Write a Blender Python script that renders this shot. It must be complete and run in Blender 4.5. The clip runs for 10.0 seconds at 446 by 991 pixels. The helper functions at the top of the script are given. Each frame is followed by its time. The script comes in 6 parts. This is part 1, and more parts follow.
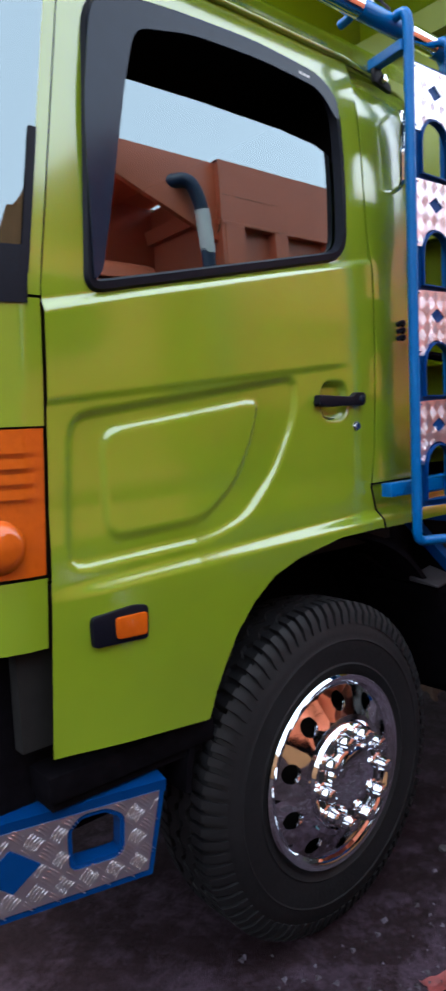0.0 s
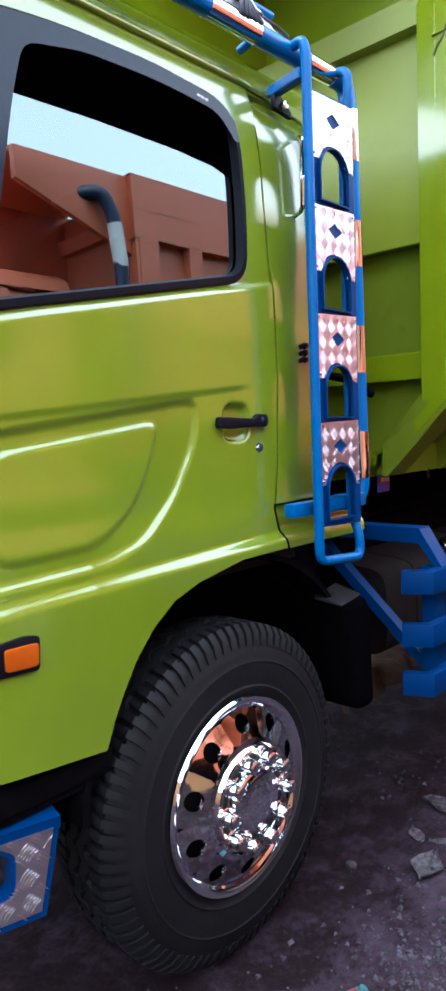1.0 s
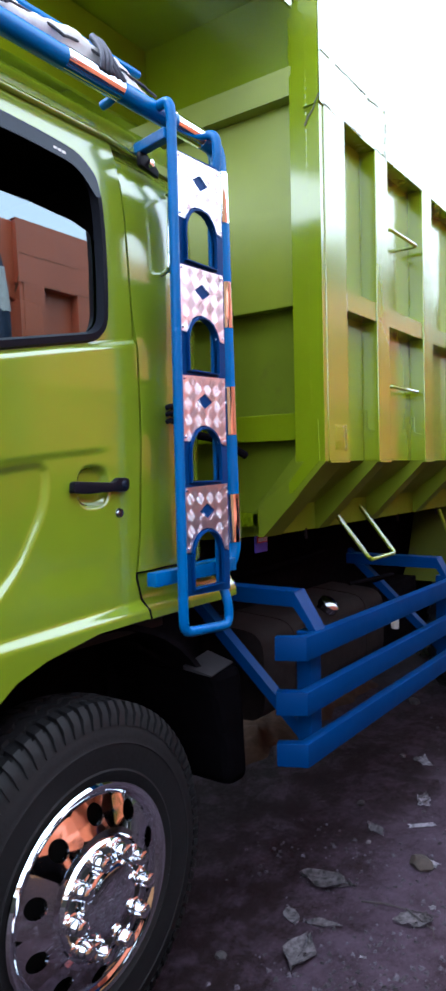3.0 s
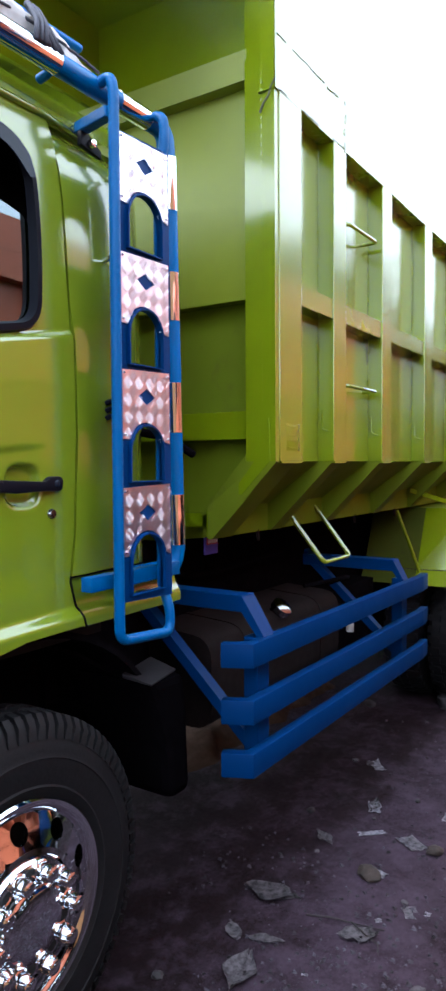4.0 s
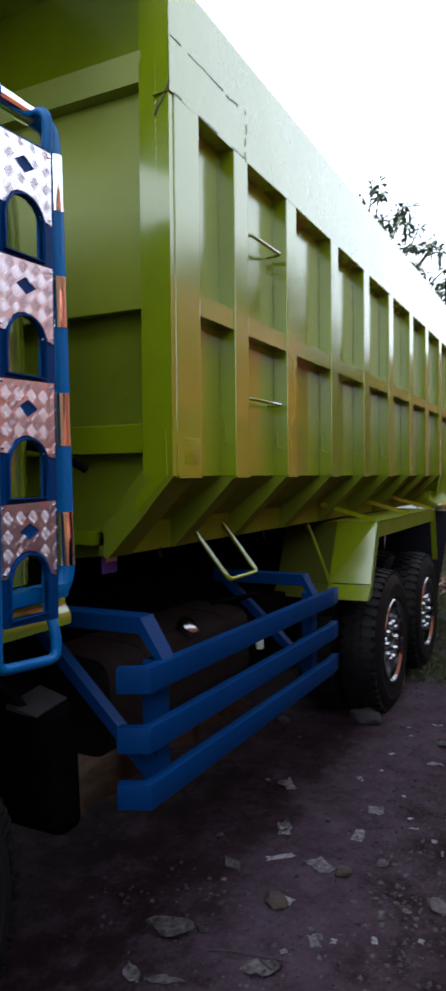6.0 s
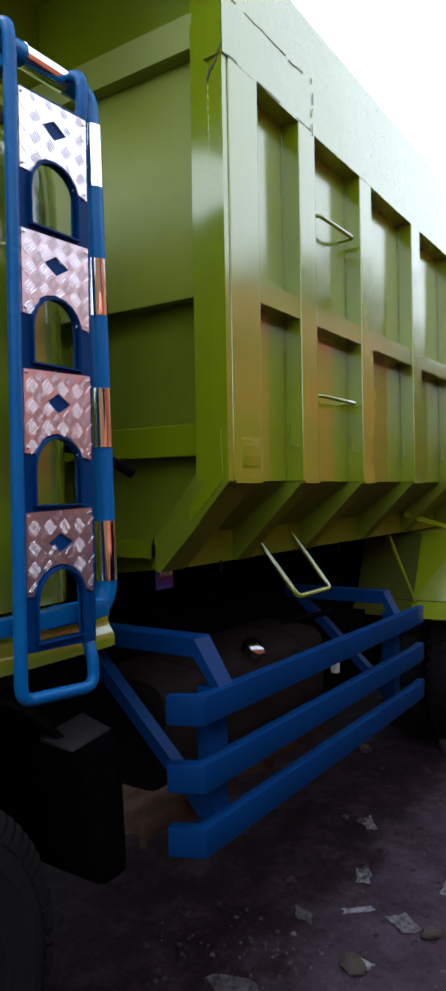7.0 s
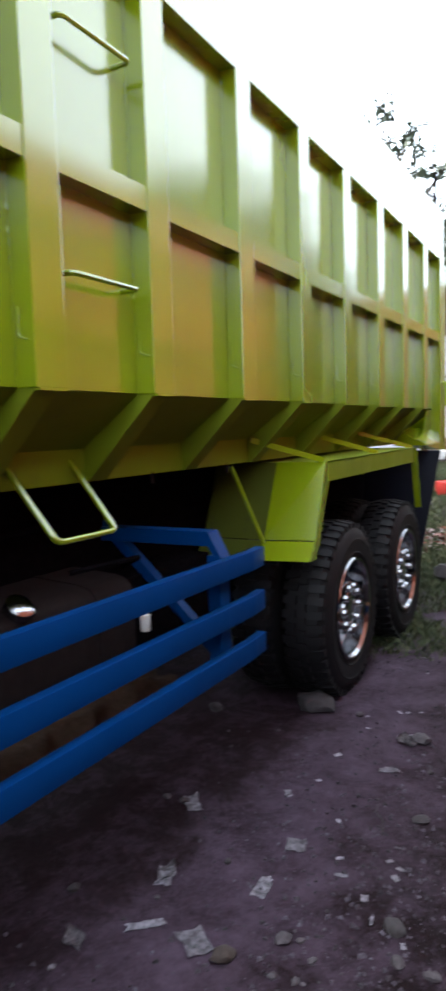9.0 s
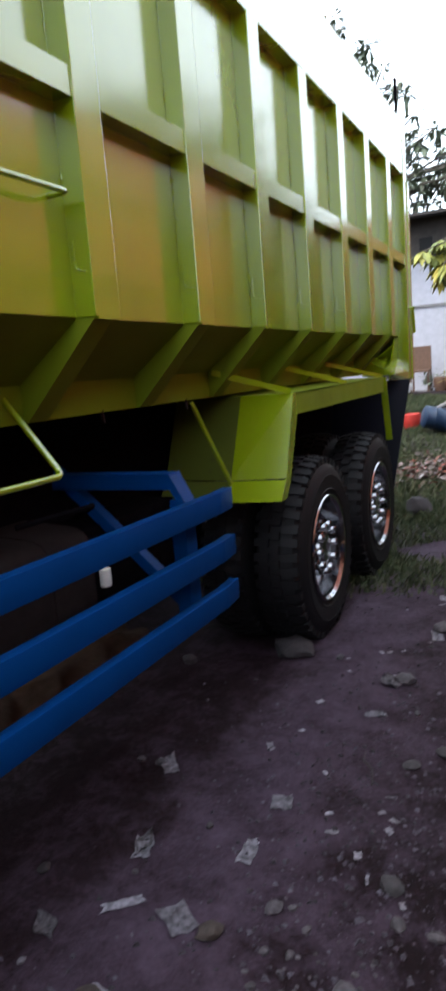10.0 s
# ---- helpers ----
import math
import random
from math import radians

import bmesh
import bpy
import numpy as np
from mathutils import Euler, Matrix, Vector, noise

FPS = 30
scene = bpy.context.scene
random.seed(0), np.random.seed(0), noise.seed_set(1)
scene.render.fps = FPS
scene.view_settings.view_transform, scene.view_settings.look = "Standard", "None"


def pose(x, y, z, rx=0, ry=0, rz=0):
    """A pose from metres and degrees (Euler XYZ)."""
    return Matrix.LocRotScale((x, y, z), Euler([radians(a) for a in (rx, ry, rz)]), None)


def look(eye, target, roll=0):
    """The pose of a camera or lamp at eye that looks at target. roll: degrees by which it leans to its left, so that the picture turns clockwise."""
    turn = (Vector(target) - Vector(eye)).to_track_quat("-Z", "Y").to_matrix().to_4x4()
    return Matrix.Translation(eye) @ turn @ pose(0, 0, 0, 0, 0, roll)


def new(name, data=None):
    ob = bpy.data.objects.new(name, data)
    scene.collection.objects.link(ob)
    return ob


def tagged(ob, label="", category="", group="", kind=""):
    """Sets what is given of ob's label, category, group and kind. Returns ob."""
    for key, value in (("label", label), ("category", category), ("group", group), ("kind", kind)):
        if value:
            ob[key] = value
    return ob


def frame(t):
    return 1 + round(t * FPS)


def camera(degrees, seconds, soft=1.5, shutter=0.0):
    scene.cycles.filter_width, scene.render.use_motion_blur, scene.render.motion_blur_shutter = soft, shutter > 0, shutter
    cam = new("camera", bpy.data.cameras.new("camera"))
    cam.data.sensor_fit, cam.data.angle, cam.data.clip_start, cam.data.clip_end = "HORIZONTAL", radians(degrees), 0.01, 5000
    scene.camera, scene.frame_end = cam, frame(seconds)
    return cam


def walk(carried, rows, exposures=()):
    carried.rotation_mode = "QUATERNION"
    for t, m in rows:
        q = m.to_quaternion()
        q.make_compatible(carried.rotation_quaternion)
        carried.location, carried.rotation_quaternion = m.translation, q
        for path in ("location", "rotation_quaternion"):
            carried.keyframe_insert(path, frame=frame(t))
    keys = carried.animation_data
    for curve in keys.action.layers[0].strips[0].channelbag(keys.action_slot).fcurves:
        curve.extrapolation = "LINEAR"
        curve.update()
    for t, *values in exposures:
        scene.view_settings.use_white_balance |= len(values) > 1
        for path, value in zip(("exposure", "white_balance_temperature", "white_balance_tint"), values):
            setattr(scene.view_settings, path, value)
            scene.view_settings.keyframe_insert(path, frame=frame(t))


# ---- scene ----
cam = camera(34.8, 10.0, soft=3.0, shutter=0.4)
PATH = [
    (0, (-1.658, -1.205, 1.651), (-0.356, 0.3, 1.45), -2.6),
    (0.5, (-1.615, -1.232, 1.665), (-0.222, 0.188, 1.458), -3.2),
    (1, (-1.585, -1.234, 1.683), (-0.13, 0.126, 1.501), -2.3),
    (1.5, (-1.561, -1.234, 1.701), (-0.091, 0.115, 1.565), -2.4),
    (2, (-1.514, -1.256, 1.706), (0.003, 0.042, 1.587), -2.0),
    (2.5, (-1.465, -1.252, 1.731), (0.13, -0.049, 1.624), -1.4),
    (3, (-1.404, -1.268, 1.746), (0.224, -0.109, 1.675), -1.3),
    (3.2, (-1.372, -1.264, 1.757), (0.263, -0.113, 1.695), -0.5),
    (4.3, (-1.232, -1.277, 1.763), (0.451, -0.2, 1.672), -0.5),
    (4.5, (-1.207, -1.277, 1.768), (0.472, -0.193, 1.683), -0.7),
    (5, (-1.165, -1.322, 1.791), (0.614, -0.412, 1.7), 0.2),
    (5.5, (-1.15, -1.323, 1.771), (0.661, -0.475, 1.732), -0.1),
    (6, (-1.123, -1.311, 1.766), (0.659, -0.405, 1.716), -0.5),
    (6.2, (-1.114, -1.309, 1.752), (0.638, -0.346, 1.69), -0.9),
    (7.3, (-0.668, -1.218, 1.726), (0.964, -0.062, 1.694), -1.5),
    (7.5, (-0.557, -1.216, 1.696), (1.062, -0.062, 1.476), -1.4),
    (8, (-0.264, -1.248, 1.687), (1.273, 0.014, 1.474), -2.5),
    (8.5, (-0.059, -1.351, 1.676), (1.522, -0.144, 1.468), -2.0),
    (9, (0.084, -1.391, 1.642), (1.833, -0.44, 1.457), -1.7),
    (9.5, (0.264, -1.314, 1.643), (2.085, -0.517, 1.42), -1.9),
    (10, (0.338, -1.273, 1.576), (2.108, -0.406, 1.237), -4.5),
]
walk(cam, [(t, look(eye, target, roll)) for t, eye, target, roll in PATH], [(0.0, 0.27, 6350, 10), (0.5, 0.60, 6100, 10), (1.0, 0.75, 6000, 10), (2.0, 0.70, 6000, 10), (3.0, 0.55, 6050, 10), (4.5, 0.25, 6350, 10), (5.0, 0.02, 6500, 10), (5.5, -0.45, 6500, 10), (6.0, -0.5, 6500, 10), (7.3, -0.32, 6500, 10), (7.5, -0.12, 6500, 10), (7.7, 0.30, 6500, 10), (8.0, 0.66, 6500, 10), (8.5, 0.54, 6500, 10), (9.0, 0.35, 6500, 10), (9.5, -0.04, 6500, 10), (10.0, -0.03, 6500, 10)])

# ---- world and light ----
world = bpy.data.worlds.new("overcast_sky")
scene.world = world
world.use_nodes = True
wn, wl = world.node_tree.nodes, world.node_tree.links
wn.clear()
sky = wn.new("ShaderNodeTexSky")
sky.sky_type, sky.sun_disc = "NISHITA", False
sky.sun_elevation, sky.sun_rotation = radians(62), radians(-51)
sky.air_density, sky.dust_density, sky.ozone_density = 1.0, 4.0, 1.0
hsv = wn.new("ShaderNodeHueSaturation")
hsv.inputs["Saturation"].default_value = 0.30
cloud = wn.new("ShaderNodeMix")
cloud.data_type = "RGBA"
cloud.inputs[0].default_value = 0.55
cloud.inputs[7].default_value = (15.3, 17.6, 20.2, 1)
bg = wn.new("ShaderNodeBackground")
bg.inputs["Strength"].default_value = 0.30
wo = wn.new("ShaderNodeOutputWorld")
wl.new(sky.outputs[0], hsv.inputs["Color"])
wl.new(hsv.outputs[0], cloud.inputs[6])
wl.new(cloud.outputs[2], bg.inputs["Color"])
wl.new(bg.outputs[0], wo.inputs["Surface"])

sun_data = bpy.data.lights.new("sun", "SUN")
sun_data.energy, sun_data.angle, sun_data.color = 2.6, radians(28), (1.0, 0.93, 0.84)
sun = new("sun", sun_data)
sun.matrix_world = look((-2.0, 1.6, 5.0), (0, 0, 0))


# ---- materials ----
def material(name):
    m = bpy.data.materials.new(name)
    m.use_nodes = True
    return m, m.node_tree.nodes, m.node_tree.links, m.node_tree.nodes["Principled BSDF"]


def coords(n, l, scale=1.0):
    tc = n.new("ShaderNodeTexCoord")
    mp = n.new("ShaderNodeMapping")
    mp.inputs["Scale"].default_value = (scale, scale, scale) if not isinstance(scale, tuple) else scale
    l.new(tc.outputs["Object"], mp.inputs["Vector"])
    return mp.outputs["Vector"]


def noise_tex(n, l, vec, scale, detail=4.0, rough=0.6):
    t = n.new("ShaderNodeTexNoise")
    t.inputs["Scale"].default_value, t.inputs["Detail"].default_value, t.inputs["Roughness"].default_value = scale, detail, rough
    l.new(vec, t.inputs["Vector"])
    return t.outputs["Fac"]


def ramp(n, l, fac, stops):
    r = n.new("ShaderNodeValToRGB")
    els = r.color_ramp.elements
    els[0].position, els[0].color = stops[0][0], (*stops[0][1], 1)
    els[1].position, els[1].color = stops[-1][0], (*stops[-1][1], 1)
    for p, c in stops[1:-1]:
        e = els.new(p)
        e.color = (*c, 1)
    l.new(fac, r.inputs["Fac"])
    return r.outputs["Color"]


def mixc(n, l, fac, a, b, mode="MIX"):
    m = n.new("ShaderNodeMix")
    m.data_type, m.blend_type = "RGBA", mode
    for sock, v in ((m.inputs[0], fac), (m.inputs[6], a), (m.inputs[7], b)):
        if isinstance(v, (int, float)):
            sock.default_value = v
        elif isinstance(v, tuple):
            sock.default_value = (*v, 1)
        else:
            l.new(v, sock)
    return m.outputs[2]


def bump(n, l, bsdf, height, strength, distance=0.005):
    b = n.new("ShaderNodeBump")
    b.inputs["Strength"].default_value, b.inputs["Distance"].default_value = strength, distance
    l.new(height, b.inputs["Height"])
    l.new(b.outputs["Normal"], bsdf.inputs["Normal"])


def scaled(c, k):
    return tuple(v * k for v in c)


def paint(name, colour, rough, dirt=0.12, wave=0.05, coat=0.0, dust=(0.12, 0.10, 0.085), gloss=0.5, film=1.5, lumps=0.06):
    """Enamel on sheet metal: two scales of tone, thin dust, a slightly wavy gloss."""
    m, n, l, b = material(name)
    v = coords(n, l)
    big = noise_tex(n, l, v, 1.7, 3)
    fine = noise_tex(n, l, v, 60, 3)
    tone = ramp(n, l, big, [(0.3, scaled(colour, 0.88)), (0.7, scaled(colour, 1.08))])
    specks = ramp(n, l, noise_tex(n, l, v, 9, 8, 0.75), [(0.55, (0, 0, 0)), (0.8, (1, 1, 1))])
    f = n.new("ShaderNodeMath")
    f.operation = "MULTIPLY"
    f.inputs[1].default_value = dirt
    l.new(specks, f.inputs[0])
    l.new(mixc(n, l, f.outputs[0], tone, dust), b.inputs["Base Color"])
    rr = n.new("ShaderNodeMapRange")
    rr.inputs["To Min"].default_value, rr.inputs["To Max"].default_value = rough * 0.75, rough * 1.35
    l.new(noise_tex(n, l, v, 5, 5), rr.inputs["Value"])
    l.new(rr.outputs[0], b.inputs["Roughness"])
    b.inputs["IOR"].default_value = 1.55
    b.inputs["Specular IOR Level"].default_value = gloss
    b.inputs["Coat Weight"].default_value = coat
    b.inputs["Coat IOR"].default_value = film
    b.inputs["Coat Roughness"].default_value = rough * 0.6
    add = n.new("ShaderNodeMath")
    add.operation = "MULTIPLY_ADD"
    add.inputs[1].default_value = lumps
    l.new(fine, add.inputs[0])
    l.new(noise_tex(n, l, v, 7, 2), add.inputs[2])
    bump(n, l, b, add.outputs[0], wave, 0.02)
    return m


def simple(name, colour, rough, metal=0.0, grain=30.0, vary=0.25, relief=0.1, ior=1.5, gloss=0.5):
    m, n, l, b = material(name)
    v = coords(n, l)
    c = ramp(n, l, noise_tex(n, l, v, grain, 5), [(0.25, scaled(colour, 1 - vary)), (0.75, scaled(colour, 1 + vary))])
    c = mixc(n, l, ramp(n, l, noise_tex(n, l, v, grain / 9, 4), [(0.35, (0, 0, 0)), (0.75, (0.55, 0.55, 0.55))]), c, scaled(colour, 1 - vary))
    l.new(c, b.inputs["Base Color"])
    b.inputs["Roughness"].default_value, b.inputs["Metallic"].default_value, b.inputs["IOR"].default_value = rough, metal, ior
    b.inputs["Specular IOR Level"].default_value = gloss
    if relief:
        bump(n, l, b, noise_tex(n, l, v, grain * 2, 4), relief, 0.004)
    return m


LIME = (0.152, 0.219, 0.010)
M_CAB = paint("cab_lime_enamel", LIME, 0.17, 0.05, 0.02, 1.0, film=1.66)
M_BED = paint("bed_lime_enamel", (0.166, 0.226, 0.003), 0.23, 0.10, 0.07, 1.0, film=1.88, gloss=0.15, dust=(0.14, 0.12, 0.04))
M_BOARD = paint("scuffed_board_lime", (0.160, 0.215, 0.010), 0.26, 0.55, 0.08, 1.0, film=1.92, gloss=0.15, dust=(0.10, 0.105, 0.085))
# darker, matt version of the bed lime with brown specks, for the lower parts
M_BEDLOW = paint("darker_bed_lime", (0.125, 0.165, 0.006), 0.60, 0.45, 0.10, gloss=0.12, dust=(0.070, 0.050, 0.026))
# lime with brown dust, darkened further for the shade under the bed
M_SHADED_DUSTY = paint("shaded_dusty_lime", (0.062, 0.076, 0.010), 0.70, 0.8, 0.10, gloss=0.08, dust=(0.042, 0.030, 0.020))
M_SHEET = paint("dulled_sheet_lime", (0.185, 0.225, 0.006), 0.62, 0.25, 0.05, 0.75, film=1.55, gloss=0.15, dust=(0.14, 0.12, 0.05))
M_BLUE = paint("blue_enamel", (0.0004, 0.028, 0.122), 0.42, 0.06, 0.07, gloss=0.07, dust=(0.04, 0.07, 0.12))
M_LADDER = paint("ladder_blue_enamel", (0.0006, 0.084, 0.27), 0.28, 0.05, 0.30, gloss=0.14, dust=(0.04, 0.07, 0.12), lumps=0.5)
M_RACK = paint("glossy_rack_blue", (0.0006, 0.110, 0.34), 0.24, 0.04, 0.05, 0.0, dust=(0.06, 0.09, 0.12), gloss=0.2)
M_ORANGE = paint("orange_enamel", (0.62, 0.155, 0.075), 0.4, 0.15, 0.08)
M_CHROME = simple("chrome", (0.80, 0.83, 0.87), 0.05, 1.0, 12, 0.03, 0.02)
M_CHROME_DULL = simple("weathered_chrome", (0.34, 0.34, 0.36), 0.14, 1.0, 14, 0.2, 0.08)
M_ALU = simple("tread_plate_aluminium", (0.73, 0.74, 0.84), 0.34, 1.0, 40, 0.06, 0.05)
M_BLACK = simple("black_plastic", (0.004, 0.0045, 0.009), 0.45, 0, 80, 0.2, 0.1, gloss=0.12)
M_VISOR = simple("smoked_visor_plastic", (0.008, 0.014, 0.028), 0.16, 0, 20, 0.1, 0.02, 1.5, gloss=0.2)
M_UNDER = simple("dirty_chassis_black", (0.0046, 0.0040, 0.0052), 0.9, 0, 25, 0.5, 0.3, gloss=0.0)
M_FLAP = simple("black_flap_rubber", (0.0024, 0.0021, 0.0028), 0.9, 0, 25, 0.4, 0.2, gloss=0.0)
# lighter than the flap: light on the lip's top is put into the colour
M_FLAPCAP = simple("lit_grey_rubber", (0.013, 0.011, 0.014), 0.6, 0, 18, 0.35, 0.2, gloss=0.2)
M_TANK = simple("dusty_tank_steel", (0.013, 0.0085, 0.0085), 0.85, 0.0, 14, 0.4, 0.2, gloss=0.1)
M_WELD = simple("grimy_weld", (0.10, 0.105, 0.06), 0.8, 0, 60, 0.4, 0.2)
# near-black colour that stands in for the shade inside openings
M_HOLE_SHADE = simple("hole_shade", (0.006, 0.006, 0.007), 0.8, 0, 20, 0.2, 0)
M_AMBER = simple("amber_lens", (0.42, 0.072, 0.004), 0.10, 0, 60, 0.1, 0.05)
M_CABIN = simple("dark_cabin_trim", (0.012, 0.011, 0.011), 0.7, 0, 20, 0.3, 0.1, gloss=0.2)
M_WHITE = simple("white_plastic", (0.7, 0.7, 0.68), 0.5, 0, 20, 0.1, 0.05)
M_RED = simple("red_print", (0.5, 0.04, 0.03), 0.5, 0, 20, 0.2, 0.05)
M_WRAP = simple("faded_wrapper", (0.30, 0.06, 0.06), 0.5, 0, 25, 0.6, 0.3)
M_TEAL = simple("teal_wrapper", (0.05, 0.22, 0.24), 0.5, 0, 25, 0.4, 0.3)
M_INDIGO = simple("indigo_print", (0.08, 0.06, 0.42), 0.5, 0, 20, 0.2, 0.05)
M_CLOTH = simple("pale_tarpaulin", (0.55, 0.55, 0.56), 0.8, 0, 35, 0.2, 0.4)
M_STRAP = simple("blue_grey_strap", (0.055, 0.06, 0.085), 0.8, 0, 60, 0.3, 0.4)
M_CORD = simple("dark_cord", (0.03, 0.03, 0.04), 0.8, 0, 90, 0.3, 0.4)


def rubber():
    m, n, l, b = material("tyre_rubber")
    v = coords(n, l)
    c = ramp(n, l, noise_tex(n, l, v, 40, 5), [(0.3, (0.0036, 0.0036, 0.0046)), (0.7, (0.0068, 0.0066, 0.0080))])
    dusty = ramp(n, l, noise_tex(n, l, v, 4, 6, 0.7), [(0.45, (0, 0, 0)), (0.75, (0.5, 0.5, 0.5))])
    l.new(mixc(n, l, dusty, c, (0.0125, 0.0115, 0.0135)), b.inputs["Base Color"])
    b.inputs["Roughness"].default_value = 0.62
    b.inputs["Specular IOR Level"].default_value = 0.22
    bump(n, l, b, noise_tex(n, l, v, 90, 3), 0.25, 0.004)
    return m


M_RUBBER = rubber()


def tinted_glass():
    """Film-tinted pane: a dark view through it and a strong mirror-like reflection."""
    m, n, l, b = material("tinted_window_glass")
    n.remove(b)
    tr, gl, mx = n.new("ShaderNodeBsdfTransparent"), n.new("ShaderNodeBsdfGlossy"), n.new("ShaderNodeMixShader")
    tr.inputs["Color"].default_value = (0.10, 0.11, 0.12, 1)
    gl.inputs["Color"].default_value = (0.70, 0.85, 0.92, 1)
    gl.inputs["Roughness"].default_value = 0.012
    fr = n.new("ShaderNodeFresnel")
    fr.inputs["IOR"].default_value = 2.5
    l.new(fr.outputs[0], mx.inputs[0])
    l.new(tr.outputs[0], mx.inputs[1])
    l.new(gl.outputs[0], mx.inputs[2])
    l.new(mx.outputs[0], n["Material Output"].inputs["Surface"])
    return m


M_GLASS = tinted_glass()


def ground_mat():
    m, n, l, b = material("damp_trodden_earth")
    v = coords(n, l)
    base = ramp(n, l, noise_tex(n, l, v, 0.9, 6, 0.65), [(0.3, (0.0090, 0.0043, 0.0050)), (0.52, (0.0175, 0.0092, 0.0120)), (0.75, (0.034, 0.021, 0.030))])
    grit = ramp(n, l, noise_tex(n, l, v, 38, 6, 0.8), [(0.35, (0.45, 0.43, 0.45)), (0.6, (1, 1, 1)), (0.78, (2.1, 2.0, 2.05))])
    c = mixc(n, l, 1.0, base, grit, "MULTIPLY")
    # pale ash lies mostly away from the front wheel, out in the yard
    sep = n.new("ShaderNodeSeparateXYZ")
    l.new(v, sep.inputs[0])
    along, out, past = (n.new("ShaderNodeMapRange") for _ in range(3))
    for node, sock, lo, hi in ((past, sep.outputs[1], -1.15, -0.42), (along, sep.outputs[0], -0.45, 1.15), (out, sep.outputs[1], 0.15, -0.5)):
        node.interpolation_type = "SMOOTHSTEP"
        node.inputs["From Min"].default_value, node.inputs["From Max"].default_value = lo, hi
        l.new(sock, node.inputs["Value"])
    lay = n.new("ShaderNodeMath")
    lay.operation = "MULTIPLY"
    l.new(along.outputs[0], lay.inputs[0])
    l.new(out.outputs[0], lay.inputs[1])
    strip = n.new("ShaderNodeMath")
    strip.operation = "MULTIPLY"
    l.new(lay.outputs[0], strip.inputs[0])
    l.new(past.outputs[0], strip.inputs[1])
    near, far = (n.new("ShaderNodeMapRange") for _ in range(2))
    for node, sock, lo, hi in ((near, sep.outputs[1], 0.22, -0.12), (far, sep.outputs[1], -0.62, -0.22)):
        node.interpolation_type = "SMOOTHSTEP"
        node.inputs["From Min"].default_value, node.inputs["From Max"].default_value = lo, hi
        l.new(sock, node.inputs["Value"])
    band = n.new("ShaderNodeMath")
    band.operation = "MULTIPLY"
    l.new(near.outputs[0], band.inputs[0])
    l.new(far.outputs[0], band.inputs[1])
    worn = n.new("ShaderNodeMath")
    worn.operation = "MULTIPLY"
    l.new(band.outputs[0], worn.inputs[0])
    l.new(along.outputs[0], worn.inputs[1])
    both = n.new("ShaderNodeMath")
    both.operation = "ADD"
    l.new(worn.outputs[0], both.inputs[0])
    l.new(strip.outputs[0], both.inputs[1])
    more = n.new("ShaderNodeMath")
    more.operation = "MULTIPLY_ADD"
    more.inputs[1].default_value = 0.09
    l.new(both.outputs[0], more.inputs[0])
    l.new(noise_tex(n, l, v, 4.6, 10, 0.82), more.inputs[2])
    ash = ramp(n, l, more.outputs[0], [(0.48, (0, 0, 0)), (0.84, (0.85, 0.85, 0.85))])
    # darker earth further out
    c = mixc(n, l, past.outputs[0], mixc(n, l, 1.0, c, (0.46, 0.42, 0.44), "MULTIPLY"), c)
    c = mixc(n, l, ash, c, (0.096, 0.067, 0.100))
    l.new(c, b.inputs["Base Color"])
    b.inputs["Specular IOR Level"].default_value = 0.08
    wet = n.new("ShaderNodeMapRange")
    wet.inputs["To Min"].default_value, wet.inputs["To Max"].default_value = 0.55, 0.95
    l.new(noise_tex(n, l, v, 1.3, 4), wet.inputs["Value"])
    l.new(wet.outputs[0], b.inputs["Roughness"])
    bump(n, l, b, noise_tex(n, l, v, 55, 8, 0.8), 0.7, 0.012)
    return m


M_GROUND = ground_mat()


def by_object(name, colours, rough=0.8, grain=40, relief=0.3, marks=(0.55, 1.2)):
    """A material whose tone differs from object to object."""
    m, n, l, b = material(name)
    info = n.new("ShaderNodeObjectInfo")
    v = coords(n, l)
    c = ramp(n, l, info.outputs["Random"], [(i / max(1, len(colours) - 1), k) for i, k in enumerate(colours)])
    g = ramp(n, l, noise_tex(n, l, v, grain, 6, 0.7), [(0.36, (marks[0],) * 3), (0.62, (marks[1],) * 3)])
    l.new(mixc(n, l, 1.0, c, g, "MULTIPLY"), b.inputs["Base Color"])
    b.inputs["Roughness"].default_value = rough
    bump(n, l, b, noise_tex(n, l, v, grain, 5), relief, 0.006)
    return m


def by_island(name, colours, rough=0.6, trans=0.0):
    m, n, l, b = material(name)
    g = n.new("ShaderNodeNewGeometry")
    c = ramp(n, l, g.outputs["Random Per Island"], [(i / max(1, len(colours) - 1), k) for i, k in enumerate(colours)])
    l.new(c, b.inputs["Base Color"])
    b.inputs["Roughness"].default_value = rough
    b.inputs["Transmission Weight"].default_value = trans
    return m


M_STONE = by_object("rough_stone", [(0.022, 0.018, 0.021), (0.038, 0.031, 0.037), (0.068, 0.057, 0.068)])
M_CLAY = by_object("brown_clay_lump", [(0.026, 0.017, 0.015), (0.042, 0.027, 0.022)])
M_PAPER = by_object("grimy_scrap", [(0.20, 0.185, 0.215), (0.34, 0.32, 0.37), (0.13, 0.115, 0.135)], 0.75, 38, 0.5, (0.3, 1.25))
M_DRYLEAF = by_object("dry_leaf", [(0.085, 0.072, 0.082), (0.17, 0.15, 0.17)], 0.8, 34, 0.6, (0.18, 1.25))
